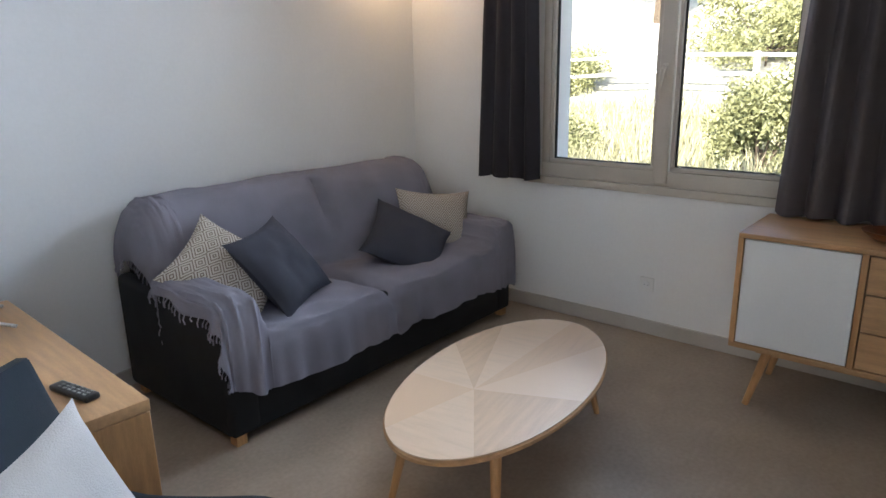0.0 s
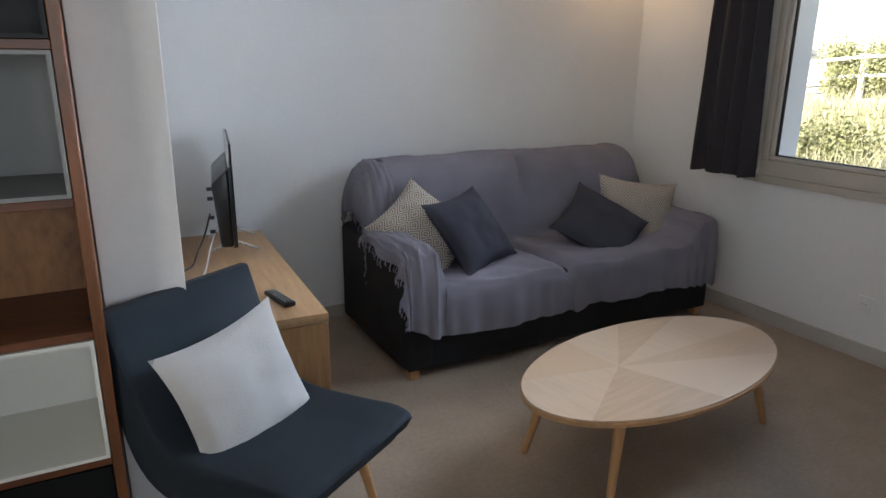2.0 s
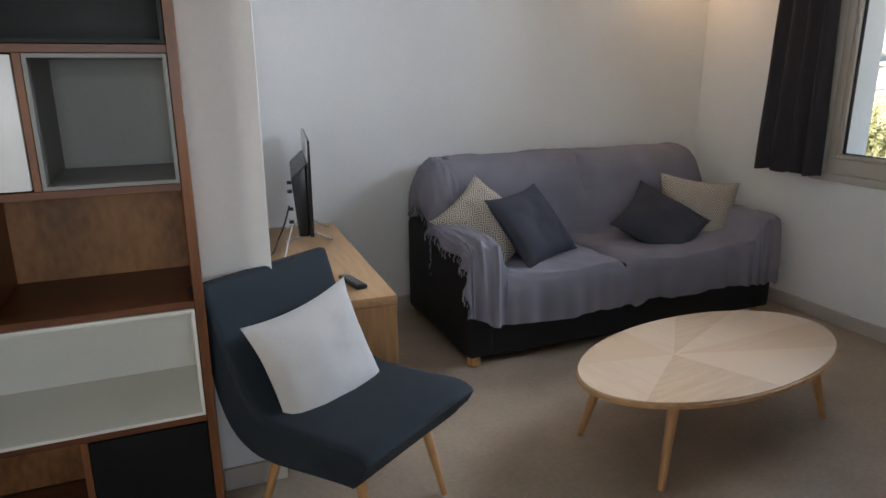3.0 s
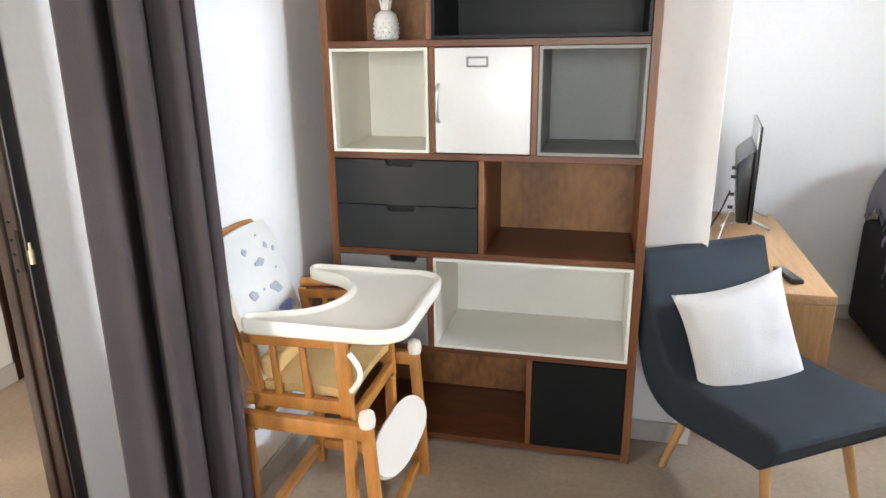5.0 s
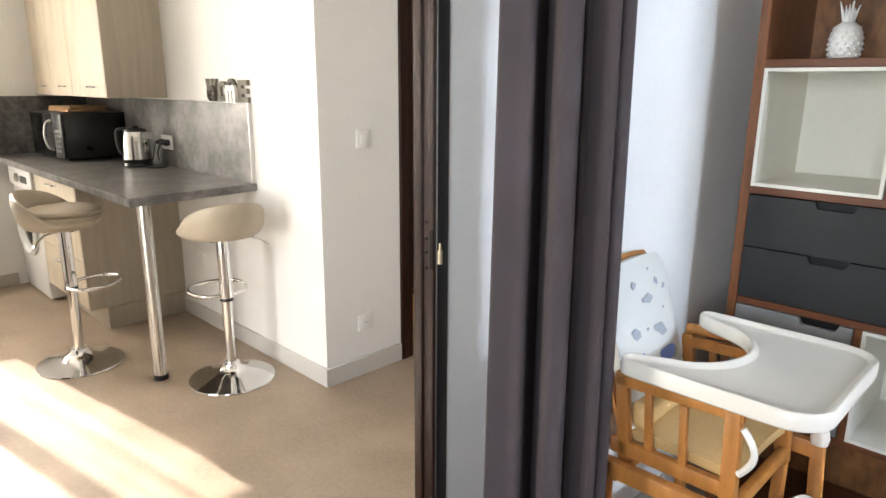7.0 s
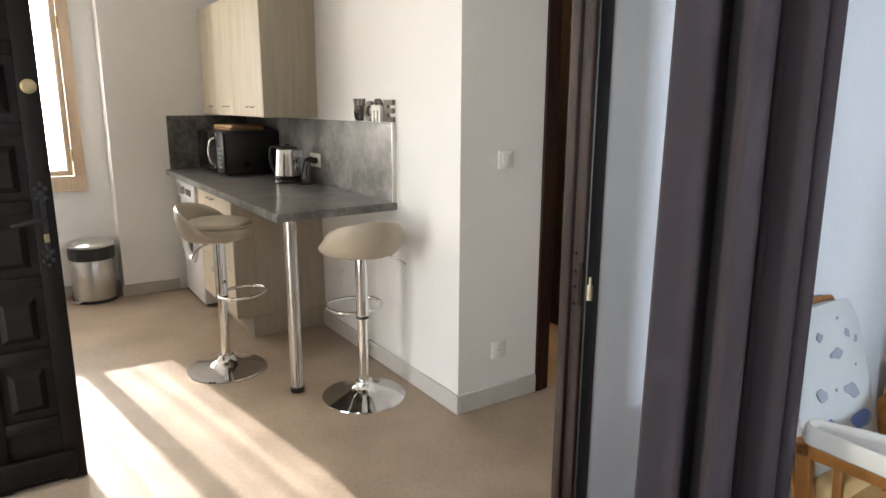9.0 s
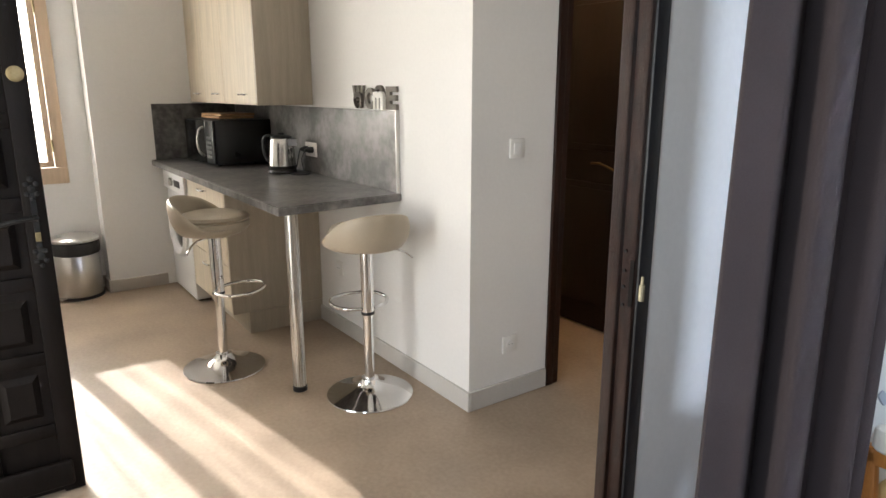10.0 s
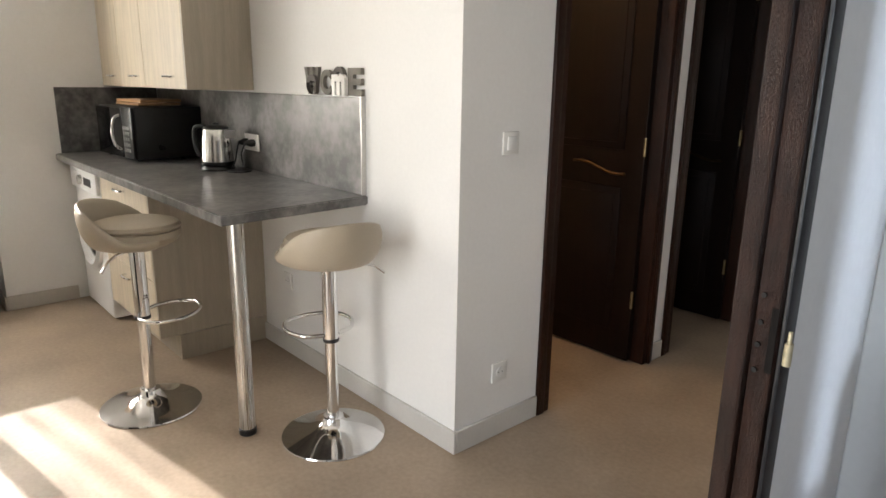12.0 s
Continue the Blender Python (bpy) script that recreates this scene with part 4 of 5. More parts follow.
# ---- bookcase ----
bk = thing("bookcase", "tall walnut shelving unit of mixed white, grey and black boxes", "bookcase", (1.635, 0.39, 0))
BW, BD, BH, ST = 1.085, 0.40, 1.86, 0.028
for x in (0.0, BW - ST):
    part("side_panel", box(x, 0, 0, x + ST, BD, BH, 0.002, 1), WALNUT_Z, bk)
for z in (0.012, 0.372, 0.735, 1.078, 1.442, BH - ST):
    part("shelf", box(ST, 0.001, z, BW - ST, BD - 0.014, z + 0.022, 0.0015, 1), WALNUT, bk)
part("back_panel", box(ST, BD - 0.012, 0.036, BW - ST, BD, BH - ST, 0), MANGO, bk)


def cube(x0, z0, x1, z1, mat, name="open_box", deep=None, label=""):
    """An open-fronted box: frame with a lip, and lined inside."""
    t, d = 0.014, deep or BD - 0.03
    bm = box(x0, -0.004, z0, x1, d, z1)
    bm.faces.ensure_lookup_table()
    front = min(bm.faces, key=lambda f: f.calc_center_median().y)
    bmesh.ops.inset_region(bm, faces=[front], thickness=t)
    moved = bmesh.ops.extrude_face_region(bm, geom=[front])
    bmesh.ops.delete(bm, geom=[front], context='FACES_ONLY')
    for v in moved["geom"]:
        if isinstance(v, bmesh.types.BMVert):
            v.co.y = d - 0.012
    part(name, bm, mat, bk, label)


def divider(x, z0, z1):
    part("divider", box(x, 0.002, z0, x + 0.02, BD - 0.014, z1, 0.0015, 1), WALNUT_Z, bk)


i0, i1 = ST + 0.002, BW - ST - 0.002
# row of boxes with the white door
cube(i0, 1.1015, 0.368, 1.4405, CREAM, label="cream open box")
divider(0.370, 1.100, 1.442)
divider(0.706, 1.100, 1.442)
d = part("door", box(0.392, -0.004, 1.104, 0.704, 0.016, 1.438, 0.003, 2), WHITEL, bk, "white door with a bow handle")
bm = B()
tube(bm, [catmull([(0.404, -0.006, 1.205), (0.404, -0.026, 1.22), (0.404, -0.030, 1.265), (0.404, -0.026, 1.31), (0.404, -0.006, 1.325)], i / 16) for i in range(17)], 0.006)
part("handle", bm, STEEL, d, "pewter bow handle")
bm = B()
for q in ((0.497, 1.378, 0.567, 1.384), (0.497, 1.405, 0.567, 1.411), (0.497, 1.384, 0.503, 1.405), (0.561, 1.384, 0.567, 1.405)):
    bx(bm, q[0], -0.008, q[1], q[2], -0.0035, q[3])
part("label_holder", bm, GREYL, d, "grey metal label holder")
cube(0.728, 1.1015, i1, 1.4405, GREYL, label="mid-grey open box")
# drawers beside the open brown niche
divider(0.535, 0.757, 1.078)
def drawer(za, zb, x1, mat, label):
    """A flat front with a finger notch cut into its upper edge."""
    out = [(i0, za), (x1, za), (x1, zb), (0.318, zb), (0.312, zb - 0.016), (0.306, zb - 0.021), (0.222, zb - 0.021), (0.216, zb - 0.016), (0.210, zb), (i0, zb)]
    dr = part("drawer", extrude_outline(out, -0.016, 0.003, m=Matrix.Rotation(radians(90), 4, 'X')), mat, bk, label)
    # black plate behind the notch stands in for the shade inside the drawer
    part("notch_shade", box(0.208, 0.013, zb - 0.024, 0.320, 0.018, zb), BLACKL, dr)


drawer(0.760, 0.916, 0.533, ANTH, "anthracite drawer front")
drawer(0.920, 1.075, 0.533, ANTH, "anthracite drawer front")
# third drawer and long white box
drawer(0.397, 0.732, 0.352, GREYL, "mid-grey drawer front")
divider(0.354, 0.394, 0.735)
cube(0.376, 0.3955, i1, 0.7335, IVORYL, label="long ivory open box")
# bottom row
divider(0.712, 0.034, 0.372)
part("front_panel", box(0.734, -0.003, 0.036, i1, 0.016, 0.370, 0.002, 1), BLACKL, bk, "black flap front")
# top row
divider(0.362, 1.464, BH - ST)
cube(0.384, 1.4655, i1, BH - ST - 0.0015, BLACKL, label="long black open box")

# ceramic pineapple
bm = B()
lathe(bm, [(0.030, 0.0), (0.038, 0.004), (0.042, 0.03), (0.041, 0.06), (0.034, 0.085), (0.018, 0.097), (0.012, 0.100)], 32)
for k in range(14):
    for j in range(6):
        a = 2 * math.pi * (k + 0.5 * (j % 2)) / 14
        z = 0.012 + j * 0.014
        r = 0.041 - 0.00012 * ((z - 0.035) * 1000) ** 2 / 25
        bmesh.ops.create_icosphere(bm, subdivisions=1, radius=0.0055, matrix=Matrix.Translation((r * math.cos(a), r * math.sin(a), z)))
for k in range(9):
    a = 2 * math.pi * k / 9
    lean = 0.020 if k % 2 else 0.010
    rod(bm, (0.008 * math.cos(a), 0.008 * math.sin(a), 0.094), (lean * math.cos(a) * 1.3, lean * math.sin(a) * 1.3, 0.134 + 0.010 * (k % 3)), 0.007, 0.001, 6)
solo("pineapple_ornament", bm, CERAM, "white ceramic pineapple on the bookcase shelf", "ornament", at=pose(1.832, 0.50, 1.4645))


# ---- high chair ----
hc = thing("high_chair", "honey-coloured wooden child's high chair with ivory tray", "high chair", (1.467, -0.047, 0))


def bar(name, a, b, w, d, label="", mat=None, parent=None):
    """A square-cut wooden bar from a to b, w wide and d deep, with eased edges."""
    a, b = Vector(a), Vector(b)
    v = b - a
    m = Matrix.Translation((a + b) / 2) @ v.to_track_quat('Z', 'Y').to_matrix().to_4x4()
    bm = box(-w / 2, -d / 2, -v.length / 2, w / 2, d / 2, v.length / 2, 0.004, 2)
    bm.transform(m)
    return part(name, bm, mat or HCWOOD, parent or hc, label)


# lower trestle: x runs from the back to the front
for sy in (-1, 1):
    y = sy * 0.233
    bar("leg", (0.165, y, 0.0), (0.165, y, 0.43), 0.028, 0.034)
    bar("leg", (0.555, y, 0.0), (0.525, y, 0.47), 0.028, 0.034)
    bar("side_rail", (0.135, y, 0.445), (0.54, y, 0.445), 0.030, 0.045)
    bar("low_rail", (0.18, y, 0.07), (0.54, y, 0.07), 0.022, 0.035)
    part("corner_cap", lathe(B(), [(0.021, -0.006), (0.024, 0.012), (0.02, 0.034), (0.008, 0.042)], 18, (0.527, y, 0.47)), HCPLAST, hc, "ivory plastic cap")
    # upper chair frame
    yu = sy * 0.185
    bar("upright", (0.455, yu, 0.40), (0.445, yu, 0.715), 0.030, 0.036)
    bar("upright", (0.195, yu, 0.40), (0.165, yu, 0.69), 0.024, 0.032)
    bar("lower_post", (0.455, yu, 0.085), (0.455, yu, 0.398), 0.030, 0.034)
    bar("arm_rail", (0.15, yu, 0.668), (0.47, yu, 0.68), 0.024, 0.032)
    bar("seat_rail", (0.15, yu, 0.485), (0.47, yu, 0.485), 0.024, 0.040)
    for k in range(2):
        x = 0.25 + 0.09 * k
        bar("spindle", (x, yu, 0.50), (x - 0.01, yu, 0.655), 0.016, 0.020)
    bm = B()
    tube(bm, [(0.475, yu * 1.12, 0.66 - 0.012 * i + 0.0 * i) if i < 1 else (0.475 + 0.03 * math.sin(i / 8 * 3.1), yu * 1.12, 0.66 - 0.014 * i) for i in range(9)], 0.008, 8)
    part("tray_bracket", bm, HCPLAST, hc, "ivory plastic tray bracket")
bar("cross_rail", (0.165, -0.2, 0.07), (0.165, 0.2, 0.07), 0.024, 0.034)
bar("cross_rail", (0.165, -0.2, 0.40), (0.165, 0.2, 0.40), 0.024, 0.034)
bar("cross_rail", (0.535, -0.2, 0.055), (0.535, 0.2, 0.055), 0.024, 0.034)
bar("cross_rail", (0.46, -0.17, 0.435), (0.46, 0.17, 0.435), 0.024, 0.036)
hoop = [(0.16, 0.185, 0.705), (0.30, 0.195, 0.712), (0.40, 0.19, 0.712), (0.46, 0.14, 0.712)]
bm = B()
tube(bm, [catmull(hoop, i / 20) for i in range(21)], 0.016, 10)
part("arm_hoop", bm, HCWOOD, hc)
# padded back and seat
def pad_back(u, v):
    s = (u - 0.5) * 2
    w = 0.160 * (1 - 0.04 * v) * (1 - 0.22 * (max(0, v - 0.86) / 0.14) ** 2)
    return (0.195 - 0.135 * v + 0.018 * (1 - s * s), s * w, 0.47 + 0.470 * v - 0.02 * s * s * v)


bm = sheet(pad_back, 14, 16, 0.028)
back = part("back_pad", bm, HCCLOTH, hc, "ivory padded back printed with blue and grey figures")
bm = sheet(lambda u, v: tuple(Vector(pad_back(u * 0.98 - 0.03, v)) + Vector((-0.024, 0, 0.006))), 14, 16, 0.008)
part("back_board", bm, HCWOOD, hc, "thin curved wooden back board")
for k, (u, v, rx, ry, mt) in enumerate(((0.66, 0.42, 0.040, 0.024, MOTIFB), (0.80, 0.40, 0.018, 0.012, MOTIFG), (0.60, 0.57, 0.016, 0.030, MOTIFG), (0.47, 0.76, 0.012, 0.022, MOTIFG), (0.67, 0.84, 0.012, 0.008, MOTIFG),
                                        (0.82, 0.80, 0.007, 0.010, MOTIFG), (0.58, 0.20, 0.022, 0.016, MOTIFB), (0.26, 0.45, 0.022, 0.018, MOTIFB), (0.24, 0.60, 0.014, 0.022, MOTIFG), (0.30, 0.86, 0.010, 0.010, MOTIFG),
                                        (0.40, 0.60, 0.004, 0.004, MOTIFG), (0.74, 0.68, 0.004, 0.004, MOTIFG), (0.56, 0.92, 0.004, 0.004, MOTIFG), (0.86, 0.25, 0.008, 0.008, MOTIFG))):
    p = Vector(pad_back(u, v))
    n = Vector((0.96, 0, 0.28))
    m = Matrix.Translation(p + n * 0.0148) @ n.to_track_quat('Z', 'Y').to_matrix().to_4x4() @ pose(0, 0, 0, 0, 0, 30 * k)
    out = [(rx * (1 + 0.25 * math.sin(3 * a + k)) * math.cos(a), ry * (1 + 0.25 * math.cos(2 * a + k)) * math.sin(a)) for a in [2 * math.pi * i / 16 for i in range(16)]]
    part("print", extrude_outline(out, -0.003, 0.0012, m=m), mt, back)


def pad_seat(u, v):
    s = (u - 0.5) * 2
    return (0.17 + 0.29 * v, s * 0.165, 0.51 + 0.014 * (1 - s * s) + 0.008 * math.sin(v * 3.14))


part("seat_pad", sheet(pad_seat, 12, 12, 0.030), HCSEAT, hc, "mustard oilcloth seat pad")
bm = box(0.175, -0.158, 0.525, 0.225, 0.158, 0.60, 0.02, 3)
part("seat_bolster", bm, HCSEAT, hc)
# tray: a dished plate with a rounded notch for the child
def tray_outline(k, inset):
    o = []
    for i in range(10):
        a = -math.pi / 2 + math.pi / 2 * i / 9
        o.append((0.545 + (0.105 - inset) * math.cos(a), -0.205 + (0.105 - inset) * math.sin(a)))
    for i in range(10):
        a = math.pi / 2 * i / 9
        o.append((0.545 + (0.105 - inset) * math.cos(a), 0.205 + (0.105 - inset) * math.sin(a)))
    for i in range(7):
        a = math.pi / 2 + math.pi * i / 6
        o.append((0.165 + (0.032 - inset * 0.8) * math.cos(a), 0.272 + (0.036 - inset * 0.8) * math.sin(a)))
    for i in range(1, 16):
        a = math.pi / 2 - math.pi * i / 16
        o.append((0.205 + (0.165 + inset) * math.cos(a), (0.205 + inset) * math.sin(a)))
    for i in range(7):
        a = math.pi / 2 + math.pi * i / 6
        o.append((0.165 + (0.032 - inset * 0.8) * math.cos(a), -0.272 + (0.036 - inset * 0.8) * math.sin(a)))
    return o


bm = B()
tz = 0.712
levels = [(0.010, tz), (0.0, tz + 0.006), (0.0, tz + 0.038), (0.005, tz + 0.044), (0.011, tz + 0.044), (0.017, tz + 0.039), (0.024, tz + 0.033), (0.028, tz + 0.032)]
loops = [[bm.verts.new((0.185 + (x - 0.133) * 0.88, y * 0.80 - 0.012, z)) for x, y in tray_outline(0, ins)] for ins, z in levels]
n = len(loops[0])
for p, q in zip(loops, loops[1:]):
    for i in range(n):
        bm.faces.new((p[i], p[(i + 1) % n], q[(i + 1) % n], q[i]))
bm.faces.new(loops[0][::-1])
bm.faces.new(loops[-1])
part("tray", bm, HCPLAST, hc, "large ivory plastic tray")
# foot board, an ivory curved plate
out = [(0.215 * math.copysign(abs(math.cos(a)) ** 0.7, math.cos(a)), 0.062 * math.sin(a)) for a in [2 * math.pi * i / 28 for i in range(28)]]
m = Matrix.Translation((0.545, 0.0, 0.300)) @ Matrix.Rotation(radians(42), 4, 'Y') @ Matrix.Rotation(radians(90), 4, 'Z')
part("foot_board", extrude_outline(out, -0.007, 0.007, m=m), HCPLAST, hc, "ivory oval foot board")

# ---- kitchen ----
CT = 0.905
# washing machine
wm = thing("washing_machine", "white front-loading washing machine under the worktop", "washing machine", (-2.80, -0.575, 0))
part("casing", box(0, 0.02, 0.012, 0.535, 0.55, 0.845, 0.012, 3), APPL, wm)
part("control_panel", box(0.004, 0.0, 0.72, 0.531, 0.02, 0.842, 0.006, 2), APPL, wm)
part("display", box(0.30, -0.004, 0.755, 0.44, 0.0, 0.80, 0.002, 1), BLACKP, wm)
part("detergent_drawer", box(0.03, -0.005, 0.745, 0.17, 0.0, 0.815, 0.004, 2), WHITEL, wm)
part("dial", lathe(B(), [(0.028, 0), (0.026, 0.018), (0.012, 0.02)], 24, (0.235, 0.0, 0.78), pose(0, 0, 0, 90)), STEEL, wm)
bm = lathe(B(), [(0.205, -0.03), (0.20, 0.018), (0.178, 0.032), (0.150, 0.022), (0.142, 0.0)], 48, (0.2675, 0.02, 0.465), pose(0, 0, 0, 90))
d = part("porthole_ring", bm, APPL, wm)
part("porthole_glass", lathe(B(), [(0.143, 0.0), (0.11, 0.012), (0.02, 0.022)], 40, (0.2675, 0.02, 0.465), pose(0, 0, 0, 90)), SCREEN, d)
for x in (0.05, 0.485):
    bm = B()
    rod(bm, (x, 0.06, 0.0), (x, 0.06, 0.014), 0.018)
    part("foot", bm, BLACKP, wm)


def bow_handle(bm, x, y, z, half=0.055, out=0.026):
    tube(bm, [catmull([(x - half, y, z), (x - half * 0.92, y - out, z), (x, y - out * 1.15, z), (x + half * 0.92, y - out, z), (x + half, y, z)], i / 14) for i in range(15)], 0.0055, 8)
    return bm


bc = thing("base_cabinet", "pale ash kitchen base cabinet with drawers and chrome handles", "cabinet", (-2.25, -0.555, 0))
bw = 0.765
part("carcass", box(0.0, 0.022, 0.132, bw - 0.02, 0.553, 0.862, 0.001, 1), KWOOD, bc)
part("end_panel", box(bw - 0.018, 0.0, 0.132, bw, 0.553, 0.864, 0.0015, 1), KSIDE, bc, "darker ash end panel")
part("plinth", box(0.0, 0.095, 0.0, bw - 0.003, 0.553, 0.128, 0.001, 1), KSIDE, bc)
for za, zb in ((0.136, 0.41), (0.414, 0.70), (0.704, 0.860)):
    f = part("drawer_front", box(0.003, 0.0, za, bw - 0.021, 0.020, zb, 0.002, 1), KWOOD, bc)
    part("handle", bow_handle(B(), bw * 0.48, 0.0, zb - 0.055), CHROME, f, "chrome bow handle")

wt = thing("worktop", "dark grey slate-look worktop reaching out as a breakfast bar", "worktop")
WX0, WX1, WYF = -2.838, -0.50, -0.632
out = [(WX0, -0.001), (WX0, WYF), (WX1 - 0.010, WYF), (WX1 - 0.003, WYF + 0.003), (WX1, WYF + 0.010), (WX1 - 0.04, -0.001)]
bm = extrude_outline(out, CT - 0.038, CT)
bmesh.ops.bevel(bm, geom=[e for e in bm.edges if abs(e.verts[0].co.z - e.verts[1].co.z) < 1e-5], offset=0.004, segments=2, affect='EDGES')
part("slab", bm, SLATE, wt)
lx, ly = -0.628, -0.525
bm = B()
rod(bm, (lx, ly, 0.028), (lx, ly, CT - 0.046), 0.030, seg=32)
leg = part("leg", bm, STEEL, wt, "round brushed steel leg")
part("foot", lathe(B(), [(0.030, 0.0), (0.034, 0.004), (0.034, 0.024), (0.030, 0.0278)], 28, (lx, ly, 0)), BLACKP, leg, "black plastic foot")
part("mount", lathe(B(), [(0.05, CT - 0.046), (0.05, CT - 0.0385)], 28, (lx, ly, 0)), STEEL, leg)
sp = thing("splashback", "dark grey slate-look splashback with pale edge strip", "splashback")
part("panel", box(-2.824, -0.020, CT + 0.001, -0.555, -0.001, 1.288, 0.0008, 1), SLATE, sp)
part("side_panel", box(-2.8385, -0.60, CT + 0.001, -2.826, -0.0215, 1.288, 0.0008, 1), SLATE, sp)
part("top_strip", box(-2.824, -0.021, 1.289, -0.555, -0.001, 1.2935, 0.0008, 1), PLATE, sp)
part("end_strip", box(-0.554, -0.022, CT + 0.001, -0.546, -0.001, 1.2935, 0.0008, 1), STEEL, sp, "metal edge strip")

# wall cabinets, three doors of their own widths
x = -2.838
for k, x1 in enumerate((-2.482, -2.072, -1.496)):
    uc = thing("wall_cabinet", "pale ash kitchen wall cabinet with a chrome handle", "cabinet", (x, 0, 1.303), group="kitchen wall cabinets")
    w = x1 - x - 0.002
    part("carcass", box(0.001, -0.308, 0.0, w - 0.02, -0.001, 0.72, 0.001, 1), KWOOD, uc)
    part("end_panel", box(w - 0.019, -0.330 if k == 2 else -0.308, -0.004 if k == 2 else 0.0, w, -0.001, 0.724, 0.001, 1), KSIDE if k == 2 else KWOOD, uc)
    d = part("door", box(0.002, -0.330, -0.003, w - (0.020 if k == 2 else 0.001), -0.310, 0.722, 0.002, 1), KWOOD, uc)
    part("handle", bow_handle(B(), w - 0.13 - 0.07 * (k == 2), -0.330, 0.055, 0.05, 0.022), CHROME, d, "chrome bow handle")
    x = x1

mw = thing("microwave", "black microwave oven with a bowed silver handle", "microwave", (-2.66, -0.432, CT + 0.001), 3)
part("housing", box(0.0, 0.018, 0.012, 0.54, 0.395, 0.290, 0.006, 2), BLACKP, mw)
d = part("door", box(0.003, 0.0, 0.016, 0.395, 0.018, 0.282, 0.004, 2), SCREEN, mw, "dark glass door")
bm = B()
tube(bm, [catmull([(0.375, 0.0, 0.06), (0.37, -0.03, 0.08), (0.362, -0.042, 0.15), (0.37, -0.03, 0.225), (0.375, 0.0, 0.245)], i / 16) for i in range(17)], 0.008, 8)
part("handle", bm, STEEL, d, "silver bowed handle")
pn = part("control_panel", box(0.398, 0.0, 0.016, 0.537, 0.018, 0.287, 0.003, 2), BLACKP, mw)
for i in range(3):
    for j in range(5):
        part("button", box(0.412 + i * 0.032, -0.003, 0.05 + j * 0.03, 0.434 + i * 0.032, 0.0, 0.068 + j * 0.03, 0.001, 1), GREYL, pn)
for x, y in ((0.04, 0.05), (0.48, 0.05), (0.04, 0.29), (0.48, 0.29)):
    bm = B()
    rod(bm, (x, y, 0), (x, y, 0.013), 0.012)
    part("foot", bm, BLACKP, mw)
for k in range(2):
    cb = solo("chopping_board", box(0, 0, 0, 0.34 - 0.03 * k, 0.24, 0.016, 0.005, 2), OAK_X, "honey wooden chopping board lying on the microwave", "chopping board", at=pose(-2.60 + 0.01 * k, -0.335, CT + 0.2925 + 0.017 * k, 0, 0, 3 + 4 * k), group="boards on the microwave")

kt = thing("kettle", "polished steel kettle with black handle on its base", "kettle", (-1.625, -0.155, CT + 0.001), 215)
part("base", lathe(B(), [(0.082, 0.0), (0.085, 0.006), (0.080, 0.020), (0.07, 0.024)], 36), BLACKP, kt)
part("body", lathe(B(), [(0.078, 0.024), (0.080, 0.03), (0.080, 0.045), (0.078, 0.06), (0.072, 0.14), (0.066, 0.195), (0.060, 0.203)], 44), KETTLE, kt)
part("bottom_band", lathe(B(), [(0.0805, 0.0245), (0.0825, 0.030), (0.0815, 0.044)], 44), BLACKP, kt)
part("lid", lathe(B(), [(0.062, 0.203), (0.060, 0.212), (0.040, 0.220), (0.018, 0.222), (0.016, 0.232), (0.006, 0.235)], 36), BLACKP, kt)
bm = B()
tube(bm, [catmull([(0.050, 0, 0.208), (0.085, 0, 0.214), (0.118, 0, 0.200), (0.124, 0, 0.150), (0.116, 0, 0.095), (0.094, 0, 0.066), (0.078, 0, 0.062)], i / 24) for i in range(25)], 0.0105, 10)
part("handle", bm, BLACKP, kt)
bm = B()
bm2 = extrude_outline([(-0.062, -0.028), (-0.105, 0.0), (-0.062, 0.028)], 0.160, 0.198)
bm.free()
part("spout", bm2, CHROME, kt)
bm = lathe(B(), [(0.058, 0.0), (0.060, 0.002), (0.058, 0.006)], 32)
solo("coaster", bm, BLACKP, "flat black round coaster on the worktop", "coaster", at=pose(-1.49, -0.105, CT + 0.001))


def socket(name, m, label, plugs=0, holes=1):
    t = thing(name, label, "socket")
    t.matrix_basis = m
    w = 0.041 if holes == 1 else 0.075
    part("plate", box(-w, 0.0, -0.041, w, 0.009, 0.041, 0.004, 2), PLATE, t)
    for k in range(holes):
        cx = 0 if holes == 1 else (-0.036 + 0.072 * k)
        bm = B()
        lathe(bm, [(0.021, 0.0), (0.021, 0.0025), (0.018, 0.003)], 26, (cx, -0.0001, 0), pose(0, 0, 0, 90))
        r = part("well", bm, WHITEL, t)
        if k < plugs:
            part("plug", lathe(B(), [(0.018, 0.0), (0.019, 0.02), (0.012, 0.036), (0.006, 0.05)], 20, (cx, -0.003, 0), pose(0, 0, 0, 90)), BLACKP, t, "black plug")
        else:
            for dx in (-0.0095, 0.0095):
                bm = B()
                rod(bm, (cx + dx, -0.0035, 0), (cx + dx, -0.0025, 0), 0.0025, seg=8)
                part("hole", bm, BLACKP, r)
    return t


